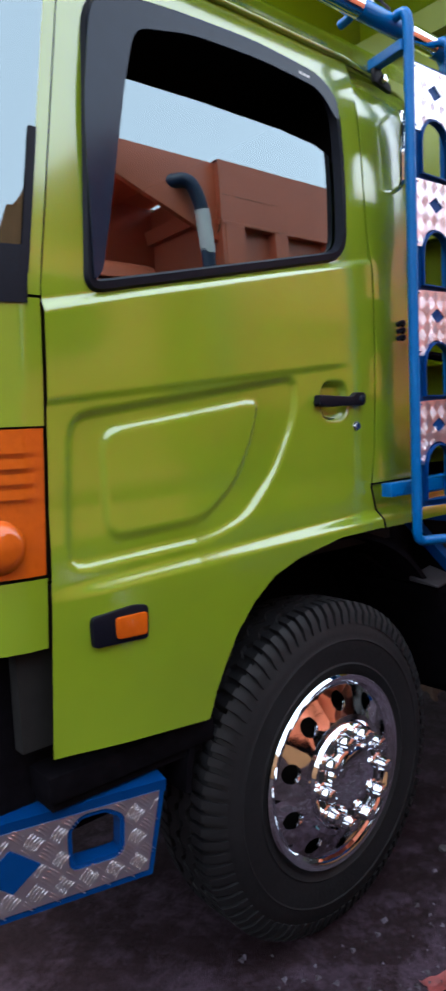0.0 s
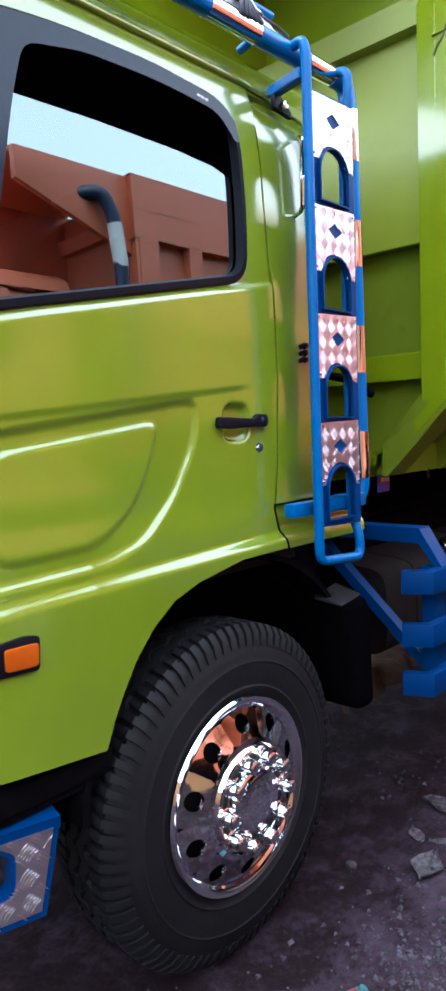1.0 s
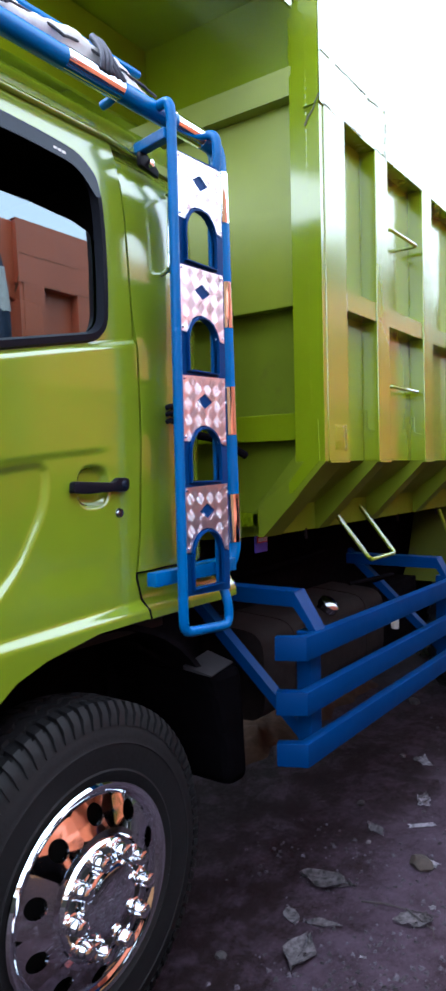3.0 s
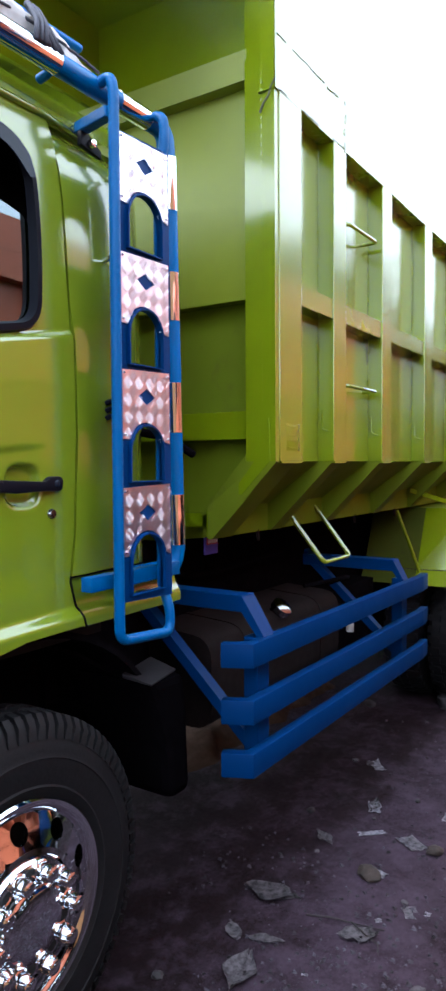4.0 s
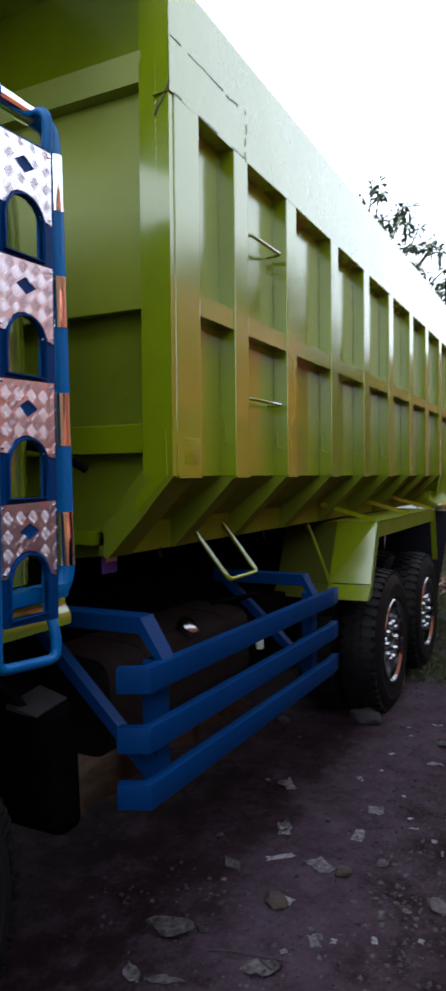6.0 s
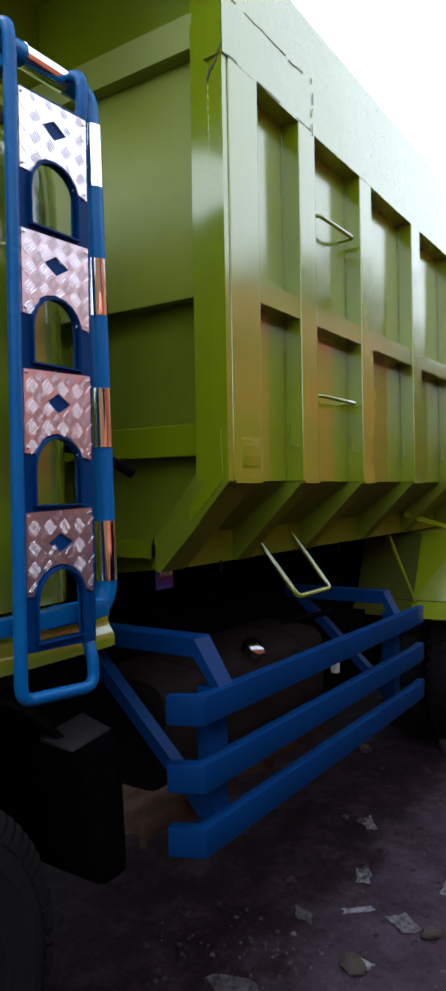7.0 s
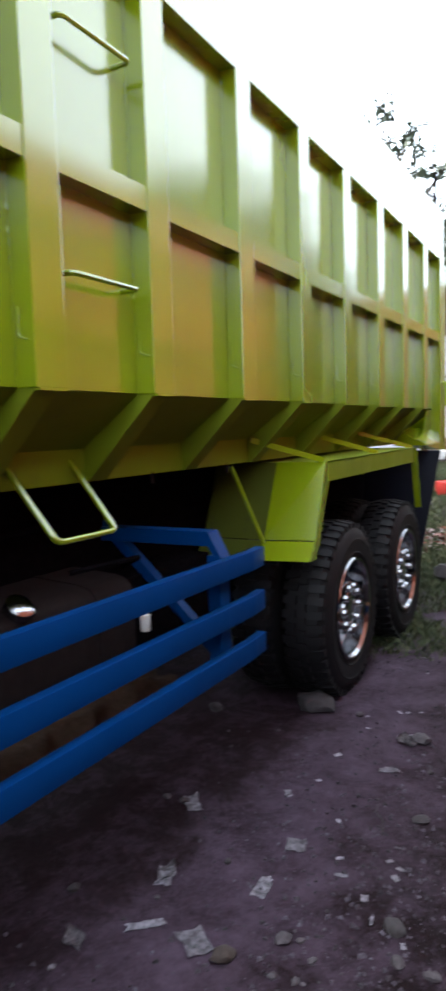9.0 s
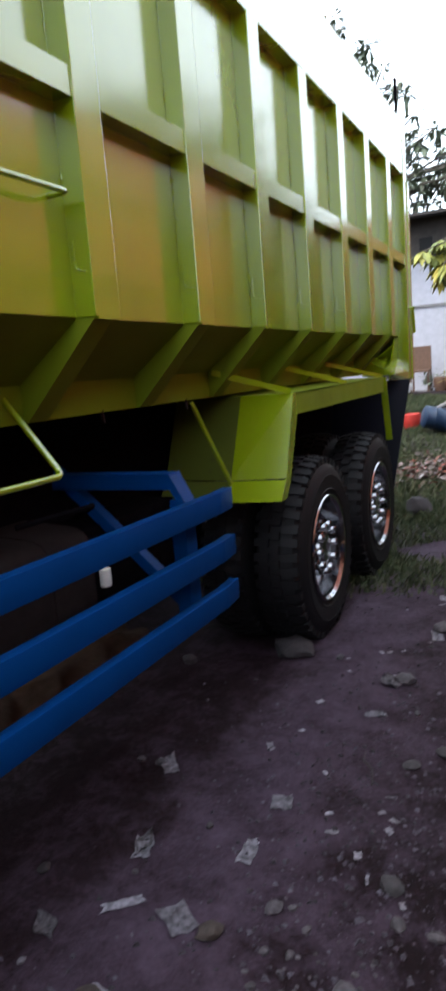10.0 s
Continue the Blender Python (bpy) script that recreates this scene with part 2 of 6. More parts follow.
M_GRIT = by_island("loose_grit", [(0.014, 0.010, 0.014), (0.03, 0.023, 0.032), (0.040, 0.032, 0.045), (0.075, 0.064, 0.086)], 0.85)
M_GRASS = by_island("grass_blades", [(0.022, 0.036, 0.012), (0.040, 0.060, 0.018), (0.075, 0.078, 0.034)], 0.7)
M_LEAF = by_island("tree_leaves", [(0.045, 0.062, 0.04), (0.08, 0.105, 0.06), (0.12, 0.14, 0.09)], 0.5)
M_YLEAF = by_island("yellowing_leaves", [(0.07, 0.11, 0.02), (0.22, 0.22, 0.03), (0.35, 0.27, 0.03)], 0.55)
M_RUBBISH = by_island("mixed_rubbish", [(0.10, 0.04, 0.03), (0.06, 0.038, 0.03), (0.09, 0.055, 0.045), (0.05, 0.04, 0.035), (0.07, 0.045, 0.035), (0.26, 0.24, 0.25), (0.12, 0.05, 0.035), (0.30, 0.06, 0.05)], 0.8)
M_TWIG = simple("dry_dark_twig", (0.035, 0.028, 0.030), 0.9, 0, 40, 0.4, 0.4)
M_BARK = simple("bark", (0.09, 0.075, 0.06), 0.9, 0, 22, 0.4, 0.6)
M_WALL = simple("whitewashed_wall", (0.45, 0.445, 0.50), 0.9, 0, 6, 0.12, 0.2)
M_EAVE = simple("weathered_dark_board", (0.055, 0.045, 0.042), 0.8, 0, 8, 0.3, 0.3)
M_TILE = simple("dull_roof_sheet", (0.05, 0.042, 0.04), 0.8, 0, 10, 0.3, 0.3)
M_WOOD = simple("old_brown_wood", (0.13, 0.07, 0.045), 0.7, 0, 20, 0.3, 0.3)
M_DRUM = simple("blue_plastic_drum", (0.008, 0.024, 0.06), 0.45, 0, 20, 0.2, 0.1)
# tones of the added, unseen walls, picked for what the paint mirrors
M_OCHREWALL = simple("ochre_unseen_wall", (0.26, 0.125, 0.05), 0.9, 0, 3, 0.35, 0.3)
M_DARKWALL = simple("dark_unseen_wall", (0.04, 0.04, 0.03), 0.9, 0, 4, 0.4, 0.3)
M_SOIL = simple("loose_brown_soil", (0.060, 0.035, 0.024), 0.95, 0, 16, 0.4, 0.6, gloss=0.1)
M_CEMENT = simple("grey_cement", (0.20, 0.19, 0.19), 0.9, 0, 9, 0.25, 0.3)


# ---- mesh helpers ----
class Frame:
    """Where the thing being built stands: a matrix laid over its coordinates, and its base."""
    m = Matrix.Identity(4)


BASE = {}


def thing(name, at, label, category, group="", kind=""):
    e = new(name)
    e.location = Frame.m @ Vector(at)
    BASE[e.name] = e.location.copy()
    return tagged(e, label, category, group, kind)


def part(name, bm, mat, parent=None, label="", smooth=False):
    """Links a bmesh, drawn in the coordinates of the place, as one mesh object under a thing or a part."""
    if Frame.m.determinant() < 0:
        bmesh.ops.reverse_faces(bm, faces=bm.faces[:])
    base = BASE[parent.name] if parent else Vector((0, 0, 0))
    bm.transform(Matrix.Translation(-base) @ Frame.m)
    me = bpy.data.meshes.new(name)
    bm.to_mesh(me)
    bm.free()
    me.materials.append(mat)
    if smooth and smooth != 20:
        me.polygons.foreach_set("use_smooth", [True] * len(me.polygons))
        if smooth is not True:
            me.set_sharp_from_angle(angle=radians(smooth))
    ob = new(name, me)
    if parent:
        ob.parent = parent
        BASE[ob.name] = base
    if label:
        ob["label"] = label
    return ob


def B():
    return bmesh.new()


def hexa(bm, p):
    """A solid with eight corners: four below and four above, both in the same turn."""
    v = [bm.verts.new(q) for q in p]
    for f in ((3, 2, 1, 0), (4, 5, 6, 7), (0, 1, 5, 4), (1, 2, 6, 5), (2, 3, 7, 6), (3, 0, 4, 7)):
        bm.faces.new([v[i] for i in f])
    return v


def box(bm, x0, x1, y0, y1, z0, z1, bevel=0.0):
    n0 = len(bm.edges)
    hexa(bm, [(x0, y0, z0), (x1, y0, z0), (x1, y1, z0), (x0, y1, z0), (x0, y0, z1), (x1, y0, z1), (x1, y1, z1), (x0, y1, z1)])
    if bevel:
        bm.edges.ensure_lookup_table()
        bmesh.ops.bevel(bm, geom=bm.edges[n0:], offset=bevel, segments=2, profile=0.6, affect="EDGES")


def prism(bm, poly, axis, a, b, bevel=0.0):
    """A polygon of two coordinates, drawn out along an axis from a to b."""
    def at(p, h):
        return {"x": (h, p[0], p[1]), "y": (p[0], h, p[1]), "z": (p[0], p[1], h)}[axis]
    n0 = len(bm.edges)
    lo, hi = [bm.verts.new(at(p, a)) for p in poly], [bm.verts.new(at(p, b)) for p in poly]
    fs = [bm.faces.new(lo), bm.faces.new(hi[::-1])]
    k = len(poly)
    fs += [bm.faces.new((lo[i], hi[i], hi[(i + 1) % k], lo[(i + 1) % k])) for i in range(k)]
    bmesh.ops.recalc_face_normals(bm, faces=fs)
    if bevel:
        bm.edges.ensure_lookup_table()
        bmesh.ops.bevel(bm, geom=bm.edges[n0:], offset=bevel, segments=2, profile=0.6, affect="EDGES")


def tube(bm, pts, r, seg=12, cap=True, ends=None):
    """A round bar along points. ends: its radius at each point."""
    pts = [Vector(p) for p in pts]
    rings, side = [], None
    for i, p in enumerate(pts):
        d = (pts[min(i + 1, len(pts) - 1)] - pts[max(i - 1, 0)]).normalized()
        if side is None:
            side = d.orthogonal().normalized()
        side = (side - d * side.dot(d)).normalized()
        up = d.cross(side)
        rr = ends[i] if ends else r
        rings.append([bm.verts.new(p + rr * (math.cos(2 * math.pi * k / seg) * side + math.sin(2 * math.pi * k / seg) * up)) for k in range(seg)])
    for a, b in zip(rings, rings[1:]):
        for k in range(seg):
            bm.faces.new((a[k], a[(k + 1) % seg], b[(k + 1) % seg], b[k]))
    if cap:
        bm.faces.new(rings[0][::-1])
        bm.faces.new(rings[-1])


def rounded(pts, r, n=5):
    """The points of a polyline with its corners rounded."""
    pts = [Vector(p) for p in pts]
    out = [pts[0]]
    for a, b, c in zip(pts, pts[1:], pts[2:]):
        u, w = (a - b), (c - b)
        k = min(r, u.length * 0.49, w.length * 0.49)
        s, e = b + u.normalized() * k, b + w.normalized() * k
        out += [s * (1 - t) ** 2 + b * 2 * t * (1 - t) + e * t * t for t in [i / n for i in range(n + 1)]]
    return out + [pts[-1]]


def lathe(bm, prof, centre, seg=64, sign=1.0):
    """Turns (radius, depth) round the y axis through centre; sign: which way depth runs."""
    cx, cy, cz = centre
    rings = []
    for r, d in prof:
        if r < 1e-5:
            rings.append([bm.verts.new((cx, cy + sign * d, cz))])
        else:
            rings.append([bm.verts.new((cx + r * math.cos(2 * math.pi * k / seg), cy + sign * d, cz + r * math.sin(2 * math.pi * k / seg))) for k in range(seg)])
    fs = []
    for a, b in zip(rings, rings[1:]):
        for k in range(seg):
            q = [a[k % len(a)], a[(k + 1) % len(a)], b[(k + 1) % len(b)], b[k % len(b)]]
            u = []
            for v in q:
                if v not in u:
                    u.append(v)
            if len(u) > 2:
                fs.append(bm.faces.new(u))
    return fs


def flatbar(bm, path, zs, h, thick, bevel=0.004):
    """An upright flat bar along points (x, y); zs: the height of its top at each."""
    pts = [Vector(p) for p in path]
    n0 = len(bm.edges)
    secs = []
    for i, p in enumerate(pts):
        d0 = (pts[i] - pts[i - 1]).normalized() if i else (pts[1] - pts[0]).normalized()
        d1 = (pts[i + 1] - pts[i]).normalized() if i + 1 < len(pts) else d0
        t = (d0 + d1).normalized()
        nrm = Vector((-t.y, t.x)) * (thick / max(0.4, t.dot(d0)))
        q = p + nrm
        secs.append([bm.verts.new(c) for c in ((p.x, p.y, zs[i] - h), (q.x, q.y, zs[i] - h), (q.x, q.y, zs[i]), (p.x, p.y, zs[i]))])
    fs = [bm.faces.new(secs[0]), bm.faces.new(secs[-1][::-1])]
    for a, b in zip(secs, secs[1:]):
        fs += [bm.faces.new((a[k], b[k], b[(k + 1) % 4], a[(k + 1) % 4])) for k in range(4)]
    bmesh.ops.recalc_face_normals(bm, faces=fs)
    if bevel:
        bm.edges.ensure_lookup_table()
        bmesh.ops.bevel(bm, geom=bm.edges[n0:], offset=bevel, segments=2, profile=0.6, affect="EDGES")


def beam(bm, a, b, w, h, bevel=0.0):
    """A straight box section from a to b, w wide and h high."""
    a, b = Vector(a), Vector(b)
    d = (b - a).normalized()
    s = d.cross(Vector((0, 0, 1)))
    s = (s.normalized() if s.length > 1e-4 else Vector((1, 0, 0))) * w / 2
    u = s.cross(d).normalized() * h / 2
    n0 = len(bm.edges)
    hexa(bm, [a - s - u, a + s - u, b + s - u, b - s - u, a - s + u, a + s + u, b + s + u, b - s + u])
    if bevel:
        bm.edges.ensure_lookup_table()
        bmesh.ops.bevel(bm, geom=bm.edges[n0:], offset=bevel, segments=1, affect="EDGES")


def smoothstep(t):
    t = max(0.0, min(1.0, t))
    return t * t * (3 - 2 * t)


def interp(table, z):
    """Straight-line value between (z, x) rows in rising z."""
    if z <= table[0][0]:
        return table[0][1]
    for (z0, x0), (z1, x1) in zip(table, table[1:]):
        if z <= z1:
            return x0 + (x1 - x0) * (z - z0) / (z1 - z0)
    return table[-1][1]


def inside_depth(poly, x, z):
    """How far (x, z) lies inside a polygon: positive inside, negative outside."""
    best, odd = 1e9, False
    k = len(poly)
    for i in range(k):
        (x0, z0), (x1, z1) = poly[i], poly[(i + 1) % k]
        if (z0 > z) != (z1 > z) and x < x0 + (z - z0) * (x1 - x0) / (z1 - z0):
            odd = not odd
        dx, dz = x1 - x0, z1 - z0
        t = max(0, min(1, ((x - x0) * dx + (z - z0) * dz) / (dx * dx + dz * dz)))
        best = min(best, math.hypot(x - x0 - t * dx, z - z0 - t * dz))
    return best if odd else -best


def loft(bm, a, b):
    """Quads between two equal closed loops of points."""
    va, vb = [bm.verts.new(p) for p in a], [bm.verts.new(p) for p in b]
    k = len(a)
    return [bm.faces.new((va[i], va[(i + 1) % k], vb[(i + 1) % k], vb[i])) for i in range(k)]


def round_poly(poly, r, n=6):
    """A closed polygon (x, z) with rounded corners."""
    out, k = [], len(poly)
    for i in range(k):
        a, b, c = Vector(poly[i - 1]), Vector(poly[i]), Vector(poly[(i + 1) % k])
        rr = r[i] if isinstance(r, (list, tuple)) else r
        u, w = a - b, c - b
        d = min(rr, u.length * 0.49, w.length * 0.49)
        s, e = b + u.normalized() * d, b + w.normalized() * d
        out += [tuple(s * (1 - t) ** 2 + b * 2 * t * (1 - t) + e * t * t) for t in [j / n for j in range(n + 1)]]
    return out


def inset(poly, d):
    """A polygon moved inwards by about d."""
    k = len(poly)
    area = sum(poly[i][0] * poly[(i + 1) % k][1] - poly[(i + 1) % k][0] * poly[i][1] for i in range(k))
    s = 1 if area > 0 else -1
    out = []
    for i in range(k):
        a, b, c = Vector(poly[i - 1]), Vector(poly[i]), Vector(poly[(i + 1) % k])
        t = ((b - a).normalized() + (c - b).normalized())
        t = t.normalized() if t.length > 1e-6 else Vector((1, 0))
        out.append((b.x - s * t.y * d, b.y + s * t.x * d))
    return out


def sheet(bm, poly, y, back):
    """A flat plate of outline poly (x, z) between the depths y and back."""
    prism(bm, poly, "y", y, back)


def tread_bars(bm, poly, holes, y, pitch=0.06, put=None, fat=0.016):
    """Raised tread on a plate: a diagonal chequer of cells whose bars turn a right angle from cell to cell."""
    P = put or (lambda a, b, c: (a, b, c))
    xs, zs = [p[0] for p in poly], [p[1] for p in poly]
    x0, z0, r = min(xs), min(zs), math.sqrt(0.5)
    n = int((max(xs) - x0 + max(zs) - z0) / pitch) + 2
    for i in range(-n, 2 * n):
        for j in range(-n, n + 1):
            gx, gz = x0 + (i + j) * pitch * r, z0 + (i - j) * pitch * r
            dx, dz = (r, r) if (i + j) % 2 else (r, -r)
            for k in range(5):
                o = (k - 2) * pitch * 0.19
                cx, cz = gx + o * dz, gz - o * dx
                if inside_depth(poly, cx, cz) < 0.005 or any(inside_depth(q, cx, cz) > -0.007 for q in holes):
                    continue
                h, w = pitch * 0.45, pitch * fat
                q = [(cx - dx * h, cz - dz * h), (cx + dz * w, cz - dx * w), (cx + dx * h, cz + dz * h), (cx - dz * w, cz + dx * w)]
                lo = [bm.verts.new(P(a, y, b)) for a, b in q]
                top = [bm.verts.new(P(cx + dx * h * t, y - 0.0009, cz + dz * h * t)) for t in (-0.6, 0.6)]
                bm.faces.new((lo[0], lo[1], top[0]))
                bm.faces.new((lo[1], top[1], top[0]))
                bm.faces.new((lo[1], lo[2], top[1]))
                bm.faces.new((lo[2], lo[3], top[1]))
                bm.faces.new((lo[3], top[0], top[1]))
                bm.faces.new((lo[3], lo[0], top[0]))


def plate_with_holes(bm, poly, holes, y, back, put=None):
    """A plate of outline poly with openings through it, by filling the edges between its loops."""
    P = put or (lambda a, b, c: (a, b, c))
    edges = []
    for loop in [poly] + holes:
        v = [bm.verts.new(P(a, y, c)) for a, c in loop]
        edges += [bm.edges.new((v[i], v[(i + 1) % len(v)])) for i in range(len(v))]
        w = [bm.verts.new(P(a, back, c)) for a, c in loop]
        for i in range(len(v)):
            bm.faces.new((v[i], v[(i + 1) % len(v)], w[(i + 1) % len(v)], w[i]))
    bmesh.ops.triangle_fill(bm, use_beauty=True, edges=edges)
    bmesh.ops.recalc_face_normals(bm, faces=bm.faces[:])


# ---- ground: one sheet to the horizon ----
def ground_height(x, y):
    rise = 0.80 * smoothstep((x - 7.5) / 9.5)
    rough = 0.018 * noise.noise((x * 0.8, y * 0.8, 3)) + 0.007 * noise.noise((x * 4, y * 4, 7)) + 0.004 * noise.noise((x * 13, y * 13, 1))
    return rise + rough * (1.0 if abs(x) < 30 else 0.0)


def make_ground():
    bm = B()
    xs = [-4000, -400, -60, -20, -8] + [-4 + 0.06 * i for i in range(184)] + [7.4, 8, 8.6, 9.2, 10, 11, 12, 13, 14, 15, 16, 17, 18, 20, 24, 30, 60, 400, 4000]
    ys = [-4000, -400, -60, -20, -8, -5, -3.4] + [-2.6 + 0.06 * i for i in range(72)] + [1.9, 2.3, 2.8, 3.5, 4.5, 6, 8, 12, 20, 60, 400, 4000]
    grid = [[bm.verts.new((x, y, ground_height(x, y))) for y in ys] for x in xs]
    for a, b in zip(grid, grid[1:]):
        for k in range(len(ys) - 1):
            bm.faces.new((a[k], b[k], b[k + 1], a[k + 1]))
    ob = part("ground", bm, M_GROUND, smooth=True)
    tagged(ob, "dark damp trodden earth of a yard, strewn with grit", "ground", kind="structure")


make_ground()


def make_boundary():
    """Plain walls added round the yard, out of view; the tall ochre ones colour reflections."""
    for name, x0, x1, y0, y1 in (("wall_east", 19.4, 19.6, -7.0, -0.8), ("wall_south", -14.0, 34.0, -7.2, -7.0), ("wall_west", -14.2, -14.0, -7.2, 9.2), ("wall_north", -14.0, 17.8, 9.0, 9.2)):
        bm = B()
        tall = name in ("wall_east", "wall_south")
        box(bm, x0, x1, y0, y1, -0.3, 5.2 if tall else 3.2)
        tagged(part(name, bm, M_OCHREWALL if tall else M_DARKWALL), "added plain ochre wall, unseen, that colours the bed's reflections" if tall else "added plain dark wall, unseen, that closes the yard", "wall", kind="structure")


make_boundary()

# ---- the dump truck ----
DOOR_Y = 0.25
LEFT = [(0.84, -0.976), (0.908, -0.974), (1.336, -0.946), (1.779, -0.924), (1.976, -0.917), (2.60, -0.825), (2.78, -0.79)]
RIGHT = [(1.27, 0.280), (1.414, 0.240), (1.55, 0.262), (1.848, 0.277), (2.139, 0.275), (2.55, 0.255), (2.70, 0.235), (2.78, 0.215)]
ARCH = [(-0.515, 0.852), (-0.490, 0.915), (-0.450, 0.99), (-0.398, 1.072), (-0.33, 1.145), (-0.25, 1.203), (-0.15, 1.238), (-0.05, 1.257), (0.05, 1.275), (0.30, 1.280)]
RECESS = round_poly([(-0.87, 1.683), (-0.100, 1.780), (-0.112, 1.66), (-0.205, 1.50), (-0.33, 1.385), (-0.467, 1.345), (-0.90, 1.327)], 0.05, 3)
PAD = round_poly([(-0.785, 1.645), (-0.250, 1.716), (-0.30, 1.58), (-0.366, 1.475), (-0.486, 1.394), (-0.785, 1.382)], 0.05, 3)
POCKET = round_poly([(0.015, 1.650), (0.130, 1.650), (0.130, 1.765), (0.015, 1.765)], 0.045, 4)
WINDOW = round_poly([(-0.812, 1.962), (0.160, 2.150), (0.172, 2.40), (0.150, 2.690), (-0.20, 2.715), (-0.52, 2.702), (-0.762, 2.672)], [0.06, 0.09, 0.15, 0.15, 0.2, 0.1, 0.10], 8)


def belt(x):
    return 1.933 + 0.193 * (x + 0.923)


def lean(z):
    """How far the cab's side leans in above the belt."""
    return 0.022 * max(0.0, z - 2.0)


def leaning(bm):
    for v in bm.verts:
        v.co.y += lean(v.co.z)
    return bm


def door_depth(x, z):
    """The door skin's depth: shoulder at the belt, pressed recess with a raised pad, handle pocket, flare over the wheel."""
    y = DOOR_Y - 0.012 * (1 - smoothstep((z - belt(x) + 0.014) / 0.026))
    y += lean(z)
    y += 0.012 * smoothstep((inside_depth(RECESS, x, z) + 0.013) / 0.026)
    y -= 0.008 * smoothstep((inside_depth(PAD, x, z) + 0.012) / 0.024)
    y += 0.026 * smoothstep((inside_depth(POCKET, x, z) + 0.008) / 0.02)
    fold = 1.716 + 0.098 * (x + 0.929)
    y += 0.0055 * (1 - smoothstep((z - fold + 0.010) / 0.020)) * smoothstep((0.17 - x) / 0.12) * smoothstep((z - 1.36) / 0.12)
    line = 1.283 + 0.040 * (x + 0.776)
    y -= (0.016 + 0.010 * smoothstep((x + 0.7) / 0.9)) * (1 - smoothstep((z - line + 0.022) / 0.04)) * smoothstep((x + 1.0) / 0.25)
    if z > 2.66:
        y += 0.9 * (z - 2.66) ** 2
    return y


def skin(bm, left, right, low, high, nx, nz, depth, cut=None):
    grid = []
    for i in range(nx + 1):
        col = []
        for j in range(nz + 1):
            u, w = i / nx, j / nz
            x = left(0.5) + (right(0.5) - left(0.5)) * u
            for _ in range(3):
                z = low(x) + (high(x) - low(x)) * w
                x = left(z) + (right(z) - left(z)) * u
            col.append((x, depth(x, z), z))
        grid.append(col)
    verts = [[bm.verts.new(p) for p in c] for c in grid]
    for i in range(nx):
        for j in range(nz):
            c = [grid[a][b] for a, b in ((i, j), (i + 1, j), (i + 1, j + 1), (i, j + 1))]
            if cut and inside_depth(cut, sum(p[0] for p in c) / 4, sum(p[2] for p in c) / 4) > 0.022:
                continue
            bm.faces.new((verts[i][j], verts[i + 1][j], verts[i + 1][j + 1], verts[i][j + 1]))
    loose = [v for v in bm.verts if not v.link_faces]
    bmesh.ops.delete(bm, geom=loose, context="VERTS")


def rim_disc(bm, centre, r0, r1, hole_r, hole_at, y, count, sign, y0, lip=0.012):
    """A wheel disc with round openings; each has a short rolled edge."""
    cx, cy, cz = centre
    half = math.pi / count
    for s in range(count):
        mid = 2 * math.pi * s / count + math.pi / 2
        hx, hz = hole_at * math.cos(mid), hole_at * math.sin(mid)
        ring, out = [], []
        angles = sorted([2 * math.pi * k / 28 for k in range(28)])
        for a in angles:
            dx, dz = math.cos(a), math.sin(a)
            lo, hi = 0.0, 0.3
            for _ in range(22):
                t = (lo + hi) / 2
                px, pz = hx + t * dx, hz + t * dz
                r = math.hypot(px, pz)
                d = (math.atan2(pz, px) - mid + math.pi) % (2 * math.pi) - math.pi
                if r0 < r < r1 and abs(d) < half:
                    lo = t
                else:
                    hi = t
            out.append((hx + lo * dx, hz + lo * dz))
            ring.append((hx + hole_r * dx, hz + hole_r * dz))
        def dep(p):
            return y0 + (y - y0) * (math.hypot(p[0], p[1]) - r0) / (r1 - r0)
        vo = [bm.verts.new((cx + p[0], cy + sign * dep(p), cz + p[1])) for p in out]
        vr = [bm.verts.new((cx + p[0], cy + sign * dep(p), cz + p[1])) for p in ring]
        vi = [bm.verts.new((cx + (p[0] - hx) * 0.93 + hx, cy + sign * (dep(p) + lip), cz + (p[1] - hz) * 0.93 + hz)) for p in ring]
        for k in range(28):
            bm.faces.new((vo[k], vo[(k + 1) % 28], vr[(k + 1) % 28], vr[k]))
            bm.faces.new((vr[k], vr[(k + 1) % 28], vi[(k + 1) % 28], vi[k]))


